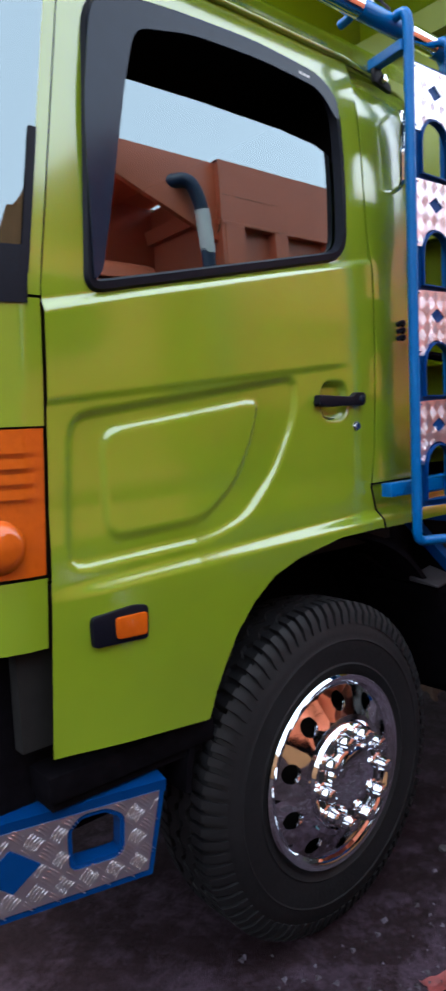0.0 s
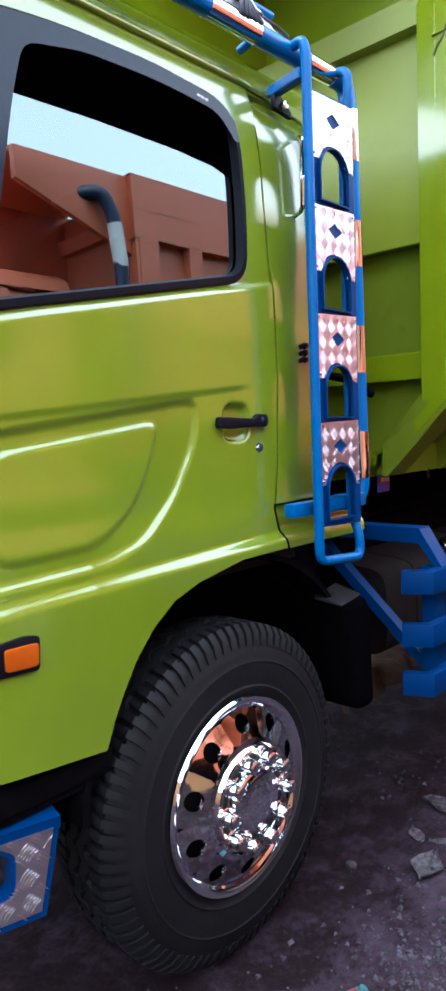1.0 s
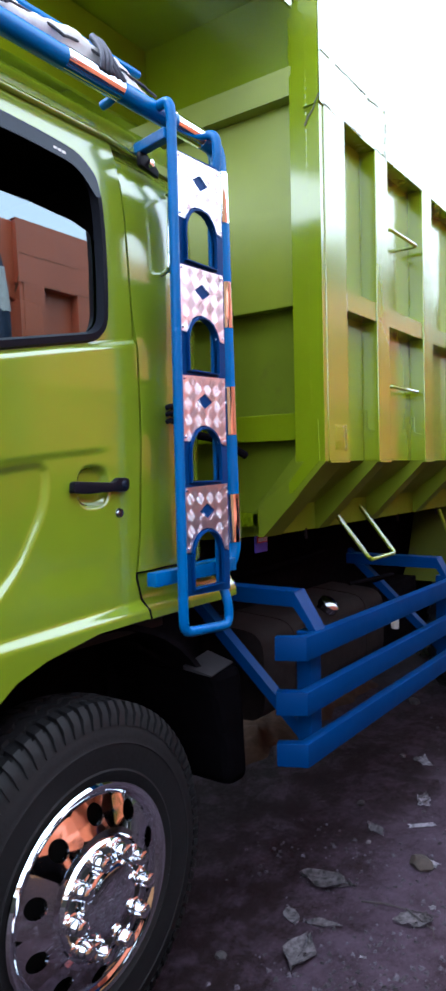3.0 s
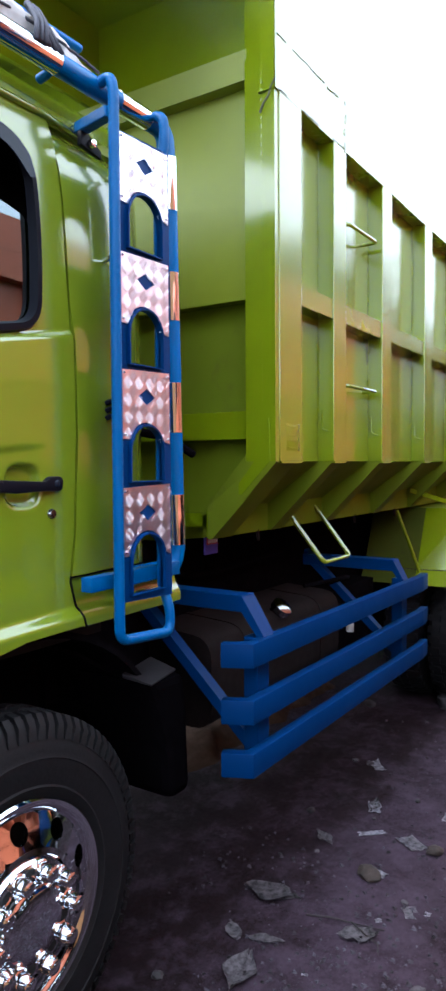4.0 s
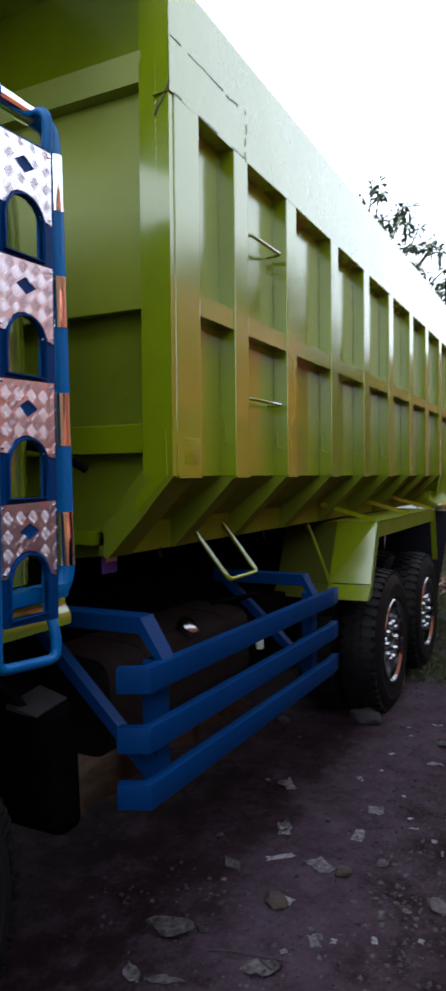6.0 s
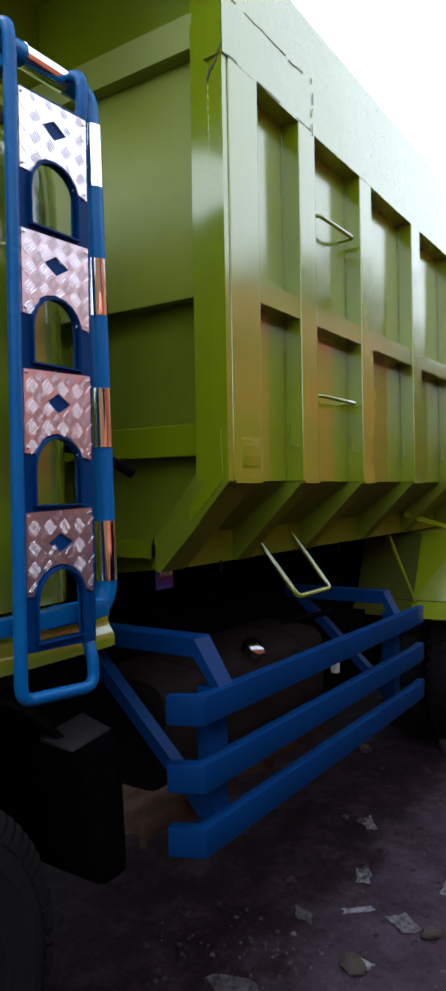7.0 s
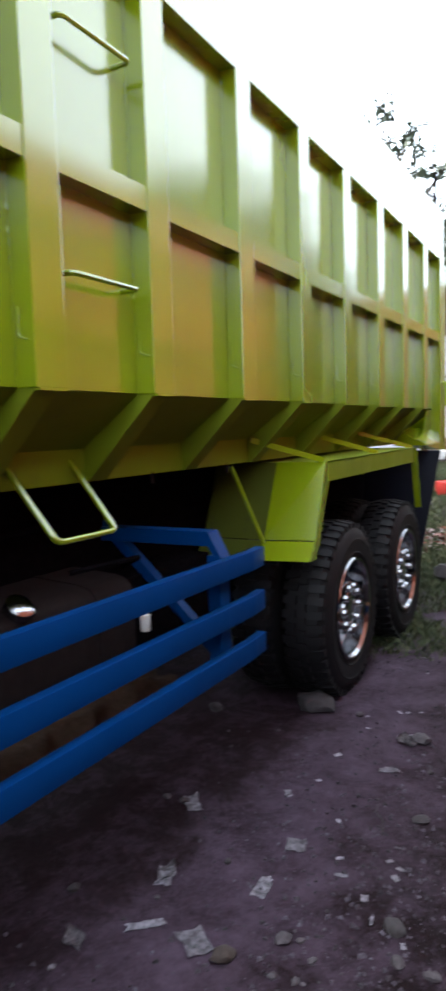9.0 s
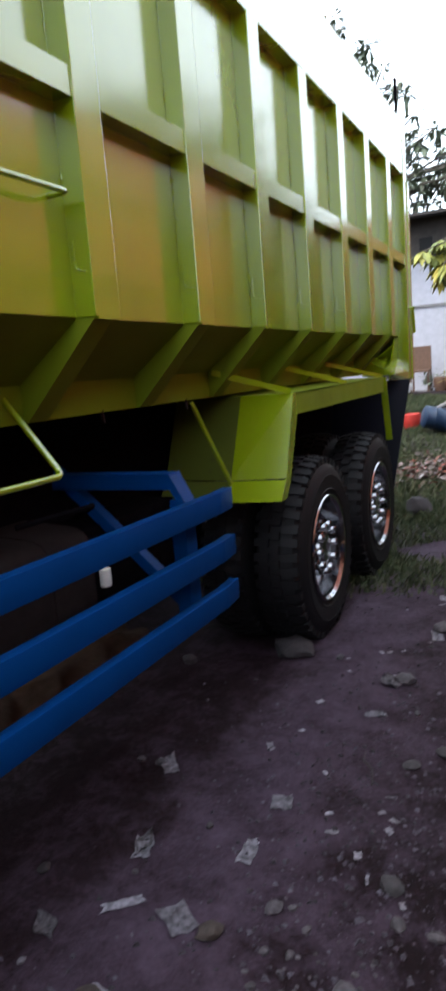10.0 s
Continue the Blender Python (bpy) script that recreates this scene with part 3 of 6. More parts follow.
def make_wheel(name, truck, x, face, z, front, label):
    """A wheel whose outer sidewall stands at depth face; depth runs inwards along +y."""
    c = (x, face, z)
    R, W = 0.542, 0.28
    bm = B()
    prof = [(0.300, 0.030), (0.315, 0.012), (0.342, 0.003), (0.346, -0.001), (0.352, 0.0025), (0.40, -0.004), (0.424, -0.0035), (0.428, -0.0065), (0.434, -0.003), (0.446, -0.002), (0.475, 0.008), (0.500, 0.022),
            (0.512, 0.030), (R - 0.012, 0.045), (R - 0.010, W / 2), (R - 0.012, W - 0.045), (0.50, W - 0.022), (0.44, W), (0.36, W - 0.01), (0.30, W - 0.03)]
    lathe(bm, prof, c, 96)
    bmesh.ops.recalc_face_normals(bm, faces=bm.faces[:])
    base_bm, bm = bm, B()
    count = 84 if front else 44
    for k in range(count):
        a = 2 * math.pi * k / count
        for s in range(2 if front else 3):
            wob = 0.012 * math.sin(k * 2.4 + s)
            if front:
                d0, d1, da = ((0.020, 0.085, 0.33), (W - 0.085, W - 0.02, 0.33))[s]
            else:
                d0, d1, da = ((0.016, 0.105, 0.30), (0.115, 0.165, 0.27), (0.175, W - 0.016, 0.30))[s]
            off = (0.5 if s == 1 else 0.0) * 2 * math.pi / count
            w = da * 2 * math.pi / count
            if front and s == 0:
                ring = []
                for aa in (a - w, a + w * 0.8):
                    ring.append([bm.verts.new((x + r * math.cos(aa + tw * 0.06), face + d, z + r * math.sin(aa + tw * 0.06))) for r, d, tw in
                                 ((0.478, 0.004, 0.4), (0.494, 0.009, 0.3), (0.517, 0.016, 0.1), (R + 0.003, 0.042, 0), (R + 0.004, 0.088, -0.2), (R - 0.03, 0.088, -0.2), (0.48, 0.04, 0.4))])
                bm.faces.new(ring[0][::-1])
                bm.faces.new(ring[1])
                for i in range(7):
                    bm.faces.new((ring[0][i], ring[0][(i + 1) % 7], ring[1][(i + 1) % 7], ring[1][i]))
                continue
            q = []
            for r_in, r_out in ((R - 0.03, R + 0.004),):
                for r in (r_in, r_out):
                    for dd, aa in ((d0, a + off - w), (d1, a + off - w + wob), (d1, a + off + w + wob), (d0, a + off + w)):
                        rr = r - (0.016 if dd in (d0, d1) and (dd < 0.04 or dd > W - 0.04) else 0)
                        q.append((x + rr * math.cos(aa), face + dd, z + rr * math.sin(aa)))
            hexa(bm, q)
    if front:
        # centre ribs with a zigzag edge
        for mid in (0.115, 0.165):
            n = 160
            va = []
            for k in range(n):
                a = 2 * math.pi * k / n
                zz = 0.010 * (1 if (k // 2) % 2 else -1)
                va.append([bm.verts.new((x + r * math.cos(a), face + mid + d + zz, z + r * math.sin(a))) for r, d in ((R - 0.012, -0.018), (R + 0.004, -0.016), (R + 0.004, 0.016), (R - 0.012, 0.018))])
            for k in range(n):
                p, q = va[k], va[(k + 1) % n]
                for j in range(3):
                    bm.faces.new((p[j], p[j + 1], q[j + 1], q[j]))
    bmesh.ops.recalc_face_normals(bm, faces=bm.faces[:])
    tyre = part("wheel", base_bm, M_RUBBER, truck, label, smooth=35)
    tagged(part("tread_block", bm, M_RUBBER, tyre, smooth=35), kind="stuff")
    # rim: flange, disc with openings, hub and nuts
    deep, inner = (0.012, -0.028) if front else (0.120, 0.130)
    bm = B()
    lathe(bm, [(0.298, 0.05), (0.303, 0.018), (0.318, 0.004), (0.312, -0.004), (0.300, -0.002), (0.286, 0.006 if front else 0.018), (0.282, deep - 0.002), (0.278, deep)], c, 72)
    rim_disc(bm, c, 0.190, 0.279, 0.030, 0.238, deep, 10, 1.0, inner)
    hub = -0.042 if front else 0.050
    lathe(bm, [(0.191, inner), (0.174, inner - 0.004), (0.166, hub + 0.014), (0.159, hub + 0.004), (0.150, hub + 0.002), (0.112, hub + 0.004), (0.106, hub - 0.016),
               (0.095, hub - 0.024), (0.060, hub - 0.028), (0.0, hub - 0.029)], c, 72)
    bmesh.ops.recalc_face_normals(bm, faces=bm.faces[:])
    part("rim", bm, M_CHROME if front else M_CHROME_DULL, tyre, "polished chrome rim with round openings", smooth=30)
    # flat dark disc: the shade behind the rim, put in as colour
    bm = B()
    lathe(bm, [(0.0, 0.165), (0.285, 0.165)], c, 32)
    part("rim_shade_disc", bm, M_HOLE_SHADE, tyre, "dark disc put in as the shade behind the rim")
    bm = B()
    lathe(bm, [(0.0, 0.0), (0.015, 0.001), (0.021, 0.006), (0.022, 0.022), (0.025, 0.026), (0.025, 0.046), (0.029, 0.049), (0.029, 0.058)], (0, 0, 0), 10)
    bmesh.ops.recalc_face_normals(bm, faces=bm.faces[:])
    bm.transform(Matrix.Translation((x + 0.138, face + hub - 0.055, z)))
    nut = part("wheel_nut", bm, M_CHROME if front else M_CHROME_DULL, tyre, "chrome wheel nut cap", smooth=40)
    # flat dark discs on the hub face, painted shade instead of real recesses
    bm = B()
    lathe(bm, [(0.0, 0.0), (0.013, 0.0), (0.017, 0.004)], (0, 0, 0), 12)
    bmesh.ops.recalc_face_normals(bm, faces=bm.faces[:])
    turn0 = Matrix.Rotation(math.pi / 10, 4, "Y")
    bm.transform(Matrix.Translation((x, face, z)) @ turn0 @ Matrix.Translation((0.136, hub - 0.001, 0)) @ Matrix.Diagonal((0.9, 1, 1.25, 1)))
    pocket = part("hub_shade_disc", bm, M_HOLE_SHADE, tyre, "dark disc painted as a shaded recess between the nuts", smooth=40)
    origin = Vector((x, face, z)) - Vector((0, 0, 0))
    for k in range(1, 10):
        n = new("wheel_nut", nut.data)
        n.parent = tyre
        n["label"] = "chrome wheel nut cap"
        turn = Matrix.Rotation(2 * math.pi * k / 10, 4, "Y")
        o = (Frame.m @ origin) - BASE[tyre.name]
        n.matrix_basis = Matrix.Translation(o) @ turn @ Matrix.Translation(-o)
        d = new("hub_shade_disc", pocket.data)
        d.parent = tyre
        d["label"] = "dark disc painted as a shaded recess between the nuts"
        d.matrix_basis = n.matrix_basis.copy()
    nut.matrix_basis = Matrix.Identity(4)
    return tyre


def make_cab(truck, M, full=True):
    """The cab: floor to roof, with door, corner panels, windscreen and lamps."""
    # rear corner, back and roof in one shell
    bm = B()
    loops = []
    tuck = [(1.43, 0.0), (2.0, 0.0), (2.45, 0.010), (2.65, 0.017), (2.74, 0.038), (2.79, 0.072), (2.83, 0.14), (2.86, 0.30)]
    zs = [1.43, 1.48, 1.55, 1.62, 1.7, 1.78, 1.848, 1.95, 2.05, 2.139, 2.25, 2.35, 2.45, 2.55, 2.65, 2.70, 2.74, 2.79, 2.83, 2.86]
    for z in zs:
        d = interp(tuck, z)
        xr = interp(RIGHT, z) + 0.010
        step_out = 0.012 * (1 - smoothstep((z - 2.15) / 0.03))
        row = [(xr, DOOR_Y + 0.05 + d), (xr, DOOR_Y + d - step_out), (0.33, DOOR_Y + d - step_out), (0.40, DOOR_Y + d + 0.001), (0.55, DOOR_Y + d + 0.003)]
        row += [(0.55 + 0.16 * math.sin(t), DOOR_Y + 0.16 - 0.157 * math.cos(t) + d) for t in [math.pi / 2 * k / 8 for k in range(1, 9)]]
        row += [(0.715, 0.9), (0.715, 1.4), (0.715, 2.25)]
        loops.append([bm.verts.new((x, y, z)) for x, y in row])
    for a, b in zip(loops, loops[1:]):
        for k in range(len(a) - 1):
            bm.faces.new((a[k], a[k + 1], b[k + 1], b[k]))
    bmesh.ops.recalc_face_normals(bm, faces=bm.faces[:])
    bmesh.ops.reverse_faces(bm, faces=bm.faces[:])
    cab = part("cab_body", bm, M, truck, "lime green cab corner and back", smooth=50)
    # lower rear quarter behind the door
    bm = B()
    skin(bm, lambda z: interp([(1.27, 0.288), (1.414, 0.248), (1.43, 0.245)], z), lambda z: 0.79, lambda x: 1.272 + 0.004 * x, lambda x: 1.424,
         24, 10, lambda x, z: DOOR_Y - 0.026 * (1 - smoothstep((z - 1.30) / 0.05)) + 0.9 * max(0, x - 0.72) ** 2)
    part("rear_quarter", bm, M, cab, smooth=True)
    bm = B()
    seam = [(interp(RIGHT, z) + 0.004, min(door_depth(interp(RIGHT, z) - 0.003, z), DOOR_Y - 0.026 * (1 - smoothstep((z - 1.30) / 0.05))) - 0.0005, z) for z in [1.276 + 0.0152 * k for k in range(11)]]
    tube(bm, seam, 0.0042, 6)
    tube(bm, [(0.240, DOOR_Y - 0.009, 1.427), (0.42, DOOR_Y - 0.001, 1.427), (0.60, DOOR_Y + 0.004, 1.427)], 0.0036, 6)
    part("seam_gap", bm, M_UNDER, cab, "dark open panel seam", smooth=40)
    # roof
    bm = B()
    rows = []
    for y, z in ((DOOR_Y + 0.022, 2.786), (DOOR_Y + 0.034, 2.812), (DOOR_Y + 0.048, 2.846), (DOOR_Y + 0.08, 2.886), (DOOR_Y + 0.15, 2.922), (0.6, 2.955), (1.24, 2.975), (1.88, 2.955), (2.48 - DOOR_Y - 0.15, 2.922), (2.48 - DOOR_Y - 0.08, 2.886), (2.48 - DOOR_Y - 0.034, 2.812), (2.48 - DOOR_Y - 0.022, 2.76)):
        rows.append([bm.verts.new((x, y, z - 0.25 * max(0, -0.72 - x))) for x in (-1.30, -1.15, -1.0, -0.85, -0.7, -0.4, 0.0, 0.3, 0.48, 0.62, 0.71)])
    for a, b in zip(rows, rows[1:]):
        for k in range(len(a) - 1):
            bm.faces.new((a[k], a[k + 1], b[k + 1], b[k]))
    part("roof", bm, M, cab, smooth=60)
    bm = B()
    tube(bm, [(-0.78, DOOR_Y + 0.026, 2.765), (-0.5, DOOR_Y + 0.026, 2.785), (0.2, DOOR_Y + 0.026, 2.785), (0.42, DOOR_Y + 0.04, 2.775)], 0.011, 8)
    part("rain_gutter", bm, M, cab, smooth=True)
    # door
    bm = B()

    def low(x):
        return interp(ARCH, x) if x > -0.515 else 0.852 - 0.09 * (x + 0.515)
    nx = 190 if full else 60
    skin(bm, lambda z: interp(LEFT, z), lambda z: interp(RIGHT, z), low, lambda x: belt(x) + 0.02, nx, 160 if full else 50, door_depth)
    skin(bm, lambda z: interp(LEFT, z), lambda z: interp(RIGHT, z), lambda x: belt(x) + 0.02, lambda x: 2.775, nx, 76 if full else 36, door_depth, WINDOW)
    door = part("door", bm, M, truck, "closed lime green cab door with pressed panel", smooth=True)
    # jambs behind the seams, so that the gaps read dark
    bm = B()
    box(bm, -1.02, 0.34, DOOR_Y + 0.05, DOOR_Y + 0.09, 1.30, 1.93)
    box(bm, -1.02, -0.53, DOOR_Y + 0.05, DOOR_Y + 0.09, 0.90, 1.29)
    part("door_lining", bm, M_CABIN, door)
    # window surround, visor, glass
    bm = B()
    outer, inner = WINDOW, inset(WINDOW, 0.034)
    rim = [(outer, 0.004), (inset(WINDOW, 0.008), -0.012), (inset(WINDOW, 0.026), -0.014), (inner, 0.012)]
    for (a, d0), (b, d1) in zip(rim, rim[1:]):
        loft(bm, [(x, DOOR_Y + d0, z) for x, z in a], [(x, DOOR_Y + d1, z) for x, z in b])
    part("window_frame", leaning(bm), M_BLACK, door, "black rubber window surround", smooth=60)
    bm = B()
    visor = round_poly([(-0.790, 1.995), (-0.765, 2.02), (-0.728, 2.18), (-0.665, 2.48), (-0.628, 2.607), (-0.45, 2.645), (-0.20, 2.655), (0.045, 2.640), (0.118, 2.570),
                        (0.134, 2.575), (0.124, 2.630), (0.060, 2.676), (-0.20, 2.700), (-0.50, 2.688), (-0.745, 2.655), (-0.785, 2.40)], [0.01, 0.02, 0.05, 0.05, 0.04, 0.05, 0.1, 0.05, 0.004, 0.004, 0.04, 0.05, 0.1, 0.1, 0.07, 0.1], 4)
    prism(bm, visor, "y", DOOR_Y - 0.022, DOOR_Y - 0.017)
    visor_part = part("rain_visor", leaning(bm), M_VISOR, door, "dark smoked plastic rain visor", smooth=40)
    bm = B()
    for k in range(3):
        hexa(bm, [(-0.045 + 0.016 * k + o, y, 2.660 - 0.0012 * k + o2) for o2 in (0.0, 0.007) for o, y in ((0.0, DOOR_Y - 0.0225), (0.013, DOOR_Y - 0.0225), (0.013, DOOR_Y - 0.021), (0.0, DOOR_Y - 0.021))])
    part("visor_print", leaning(bm), M_CLOTH, visor_part, "small worn white print as plain bars")
    if full:
        bm = B()
        tube(bm, rounded([(0.432, DOOR_Y + 0.01, 2.41), (0.428, DOOR_Y - 0.030, 2.42), (0.436, DOOR_Y - 0.030, 2.665), (0.452, DOOR_Y + 0.012, 2.675)], 0.025, 4), 0.008, 8)
        part("grab_rail", bm, M_CHROME, cab, "thin chromed grab rail on the corner", smooth=40)
    bm = B()
    pane = [(-0.78, 2.0), (0.155, 2.175), (0.160, 2.40), (0.148, 2.445), (0.115, 2.475), (0.05, 2.492), (-0.10, 2.503), (-0.40, 2.506), (-0.71, 2.500), (-0.80, 2.1)]
    v = [bm.verts.new((x, DOOR_Y + 0.018, z)) for x, z in pane]
    bm.faces.new(v)
    part("window_pane", leaning(bm), M_GLASS, door, "tinted glass wound a little way down")
    # small louvre on the rear corner
    louvre = None
    for k in range(3):
        bm = B()
        tube(bm, rounded([(0.428, 0.252, 1.915 + 0.024 * k), (0.434, 0.236, 1.922 + 0.024 * k), (0.452, 0.236, 1.924 + 0.024 * k), (0.460, 0.252, 1.916 + 0.024 * k)], 0.012, 3), 0.008, 6)
        if louvre:
            part("slat", bm, M_BLACK, louvre, smooth=40)
        else:
            louvre = part("corner_louvre", bm, M_BLACK, cab, "small black plastic louvre", smooth=40)
    # handle, lock, marker lamp
    bm = B()
    pull = [(-0.030, 1.694), (-0.024, 1.726), (0.030, 1.724), (0.140, 1.719), (0.158, 1.733), (0.196, 1.733), (0.206, 1.722), (0.203, 1.698), (0.192, 1.690), (0.140, 1.692), (0.030, 1.688)]
    prism(bm, round_poly(pull, 0.008, 3), "y", DOOR_Y - 0.031, DOOR_Y - 0.008, 0.005)
    box(bm, 0.150, 0.200, DOOR_Y - 0.012, DOOR_Y + 0.004, 1.694, 1.728, 0.004)
    box(bm, -0.022, 0.004, DOOR_Y - 0.016, DOOR_Y + 0.006, 1.692, 1.720, 0.004)
    handle = part("door_handle", bm, M_BLACK, door, "black pull handle", smooth=40)
    bm = B()
    lathe(bm, [(0.0, -0.0035), (0.008, -0.003), (0.0115, 0.0), (0.0115, 0.004)], (0.180, DOOR_Y - 0.031, 1.712), 16)
    part("handle_button", bm, M_VISOR, handle, "round black button", smooth=40)
    bm = B()
    lathe(bm, [(0.0, -0.012), (0.012, -0.012), (0.016, -0.006), (0.016, 0.004)], (0.173, DOOR_Y - 0.008, 1.624), 18)
    part("lock", bm, M_CHROME_DULL, door, "round chrome key lock", smooth=40)
    bm = B()
    prism(bm, round_poly([(-0.862, 1.134), (-0.705, 1.126), (-0.700, 1.210), (-0.74, 1.218), (-0.862, 1.208)], 0.012, 3), "y", DOOR_Y - 0.036, DOOR_Y - 0.005, 0.004)
    part("marker_lamp", bm, M_BLACK, door, "black side marker housing", smooth=40)
    bm = B()
    prism(bm, round_poly([(-0.800, 1.144), (-0.712, 1.139), (-0.708, 1.196), (-0.800, 1.198)], 0.01, 3), "y", DOOR_Y - 0.042, DOOR_Y - 0.032, 0.003)
    part("door_marker_lens", bm, M_AMBER, door, "amber marker lens", smooth=40)
    # dark cabin behind the glass
    bm = B()
    box(bm, -0.95, 0.50, DOOR_Y + 0.10, DOOR_Y + 1.7, 1.2, 1.60)
    inside = part("cabin_floor", bm, M_CABIN, truck, "dark unlit cab interior")
    bm = B()
    box(bm, 0.30, 0.52, DOOR_Y + 0.12, DOOR_Y + 1.75, 1.6, 2.73)
    part("back_lining", bm, M_CABIN, inside)
    bm = B()
    box(bm, -0.20, 0.12, DOOR_Y + 0.22, DOOR_Y + 0.70, 1.5, 2.30, 0.05)
    part("cab_seat", bm, M_CABIN, inside, smooth=40)
    bm = B()
    box(bm, -0.95, 0.5, DOOR_Y + 1.75, DOOR_Y + 1.8, 1.2, 2.75)
    part("far_lining", bm, M_CABIN, inside)
    bm = B()
    box(bm, -0.9, 0.5, DOOR_Y + 0.075, DOOR_Y + 1.8, 2.742, 2.757)
    part("headlining", bm, M_CABIN, inside)
    # front corner: pillar, quarter panel, lamp, bumper end
    CORNER = [(0.0, 0.0), (0.05, 0.002), (0.10, 0.014), (0.17, 0.055), (0.24, 0.13), (0.29, 0.25), (0.32, 0.45), (0.33, 1.0)]

    def swept(bm, z0, z1, cut0, cut1, proud=0.0, nz=8, far=True):
        """Part of the front corner between two heights and two stations along its bend."""
        rows = []
        for j in range(nz + 1):
            z = z0 + (z1 - z0) * j / nz
            xl = interp(LEFT, z) - 0.005
            pts = []
            for k in range(25):
                s = cut0 + (cut1 - cut0) * k / 24
                i = min(int(s), len(CORNER) - 2)
                t = s - i
                cx = CORNER[i][0] + (CORNER[i + 1][0] - CORNER[i][0]) * t
                cy = CORNER[i][1] + (CORNER[i + 1][1] - CORNER[i][1]) * t
                pts.append(bm.verts.new((xl - cx - proud * 0.3, DOOR_Y - 0.002 + lean(z) + cy - proud, z)))
            rows.append(pts)
        for a, b in zip(rows, rows[1:]):
            for k in range(24):
                bm.faces.new((a[k], b[k], b[k + 1], a[k + 1]))
                if far:
                    bm.faces.new([bm.verts.new((v.co.x, 2.48 - v.co.y, v.co.z)) for v in (a[k + 1], b[k + 1], b[k], a[k])])
    bm = B()
    swept(bm, 1.955, 2.74, 0.0, 0.6)
    swept(bm, 1.665, 1.948, 0.0, 7.0)
    part("front_pillar", bm, M, cab, smooth=True)
    bm = B()
    swept(bm, 1.955, 2.74, 0.6, 7.0, 0.0)
    part("windscreen", bm, M_GLASS, cab, "curved windscreen glass", smooth=True)
    bm = B()
    swept(bm, 1.935, 2.06, 0.6, 7.0, 0.004, 2)
    swept(bm, 2.68, 2.75, 1.2, 7.0, 0.004, 2)
    swept(bm, 2.0, 2.32, 0.55, 0.95, 0.004, 6)
    part("windscreen_seal", bm, M_BLACK, cab, "black windscreen border", smooth=True)
    bm = B()
    swept(bm, 1.155, 1.318, 0.0, 7.0, 0.0)
    part("front_bumper", bm, M, truck, "lime green bumper end", smooth=True)
    bm = B()
    swept(bm, 1.325, 1.660, 0.04, 4.0, -0.004, 8, False)
    lens = part("corner_lamp", bm, M_AMBER, truck, "amber corner lamp with ribs", smooth=True)
    bm = B()
    for k in range(4):
        swept(bm, 1.505 + 0.034 * k, 1.527 + 0.034 * k, 0.5, 3.5, 0.010, 3, False)
    lathe(bm, [(0.0, -0.035), (0.03, -0.034), (0.05, -0.025), (0.062, 0.0)], (-1.055, DOOR_Y + 0.01, 1.40), 20)
    part("lamp_rib", bm, M_AMBER, lens, smooth=True)
    bm = B()
    box(bm, -1.30, -0.50, DOOR_Y + 0.12, DOOR_Y + 0.3, 0.62, 1.15)
    box(bm, -0.975, -0.46, DOOR_Y + 0.015, DOOR_Y + 0.14, 0.765, 0.835, 0.01)
    box(bm, -0.965, -0.50, DOOR_Y + 0.03, DOOR_Y + 0.2, 0.742, 0.77, 0.006)
    part("door_sill", bm, M_UNDER, truck, "black sill under the door", smooth=40)
    # grille across the front, far door
    bm = B()
    swept(bm, 1.320, 1.664, 4.0, 7.0, -0.004)
    part("grille", bm, M_BLACK, cab, "plain black front grille", smooth=True)
    bm = B()
    skin(bm, lambda z: interp(LEFT, z), lambda z: interp(RIGHT, z), lambda x: 1.30, lambda x: 2.775, 60, 60, lambda x, z: DOOR_Y + lean(z), WINDOW)
    skin(bm, lambda z: interp(RIGHT, z), lambda z: 0.715, lambda x: 1.43, lambda x: 2.775, 6, 12, lambda x, z: DOOR_Y + lean(z))
    bmesh.ops.transform(bm, matrix=Matrix.Translation((0, 2.48, 0)) @ Matrix.Scale(-1, 4, (0, 1, 0)), verts=bm.verts[:])
    bmesh.ops.reverse_faces(bm, faces=bm.faces[:])
    part("far_door", bm, M, truck, smooth=True)
    # wheel housing
    bm = B()
    n = 24
    rows = []
    for k in range(n + 1):
        a = math.pi * (0.02 + 0.96 * k / n)
        rows.append([bm.verts.new((0.10 + r * math.cos(a), y, 0.60 + r * math.sin(a))) for r, y in ((0.655, DOOR_Y + 0.02), (0.675, DOOR_Y + 0.02), (0.675, DOOR_Y + 0.55), (0.655, DOOR_Y + 0.55))])
    for a, b in zip(rows, rows[1:]):
        for k in range(4):
            bm.faces.new((a[k], a[(k + 1) % 4], b[(k + 1) % 4], b[k]))
    bm.faces.new(rows[0])
    bm.faces.new(rows[-1][::-1])
    bmesh.ops.recalc_face_normals(bm, faces=bm.faces[:])
    housing = part("wheel_housing", bm, M_UNDER, truck, "black inner wheel arch", smooth=30)
    bm = B()
    box(bm, -0.6, 0.8, DOOR_Y + 0.552, DOOR_Y + 0.58, 0.45, 1.3)
    part("housing_back", bm, M_UNDER, housing)
    # mud flap behind the front wheel
    bm = B()
    prism(bm, [(0.583, 1.016), (0.790, 1.010), (0.812, 0.88), (0.828, 0.56), (0.705, 0.56), (0.685, 0.75), (0.635, 0.92)], "y", 0.215, 0.62, 0.034)
    flap = part("front_mud_flap", bm, M_FLAP, truck, "black plastic mud guard", smooth=20)
    bm = B()
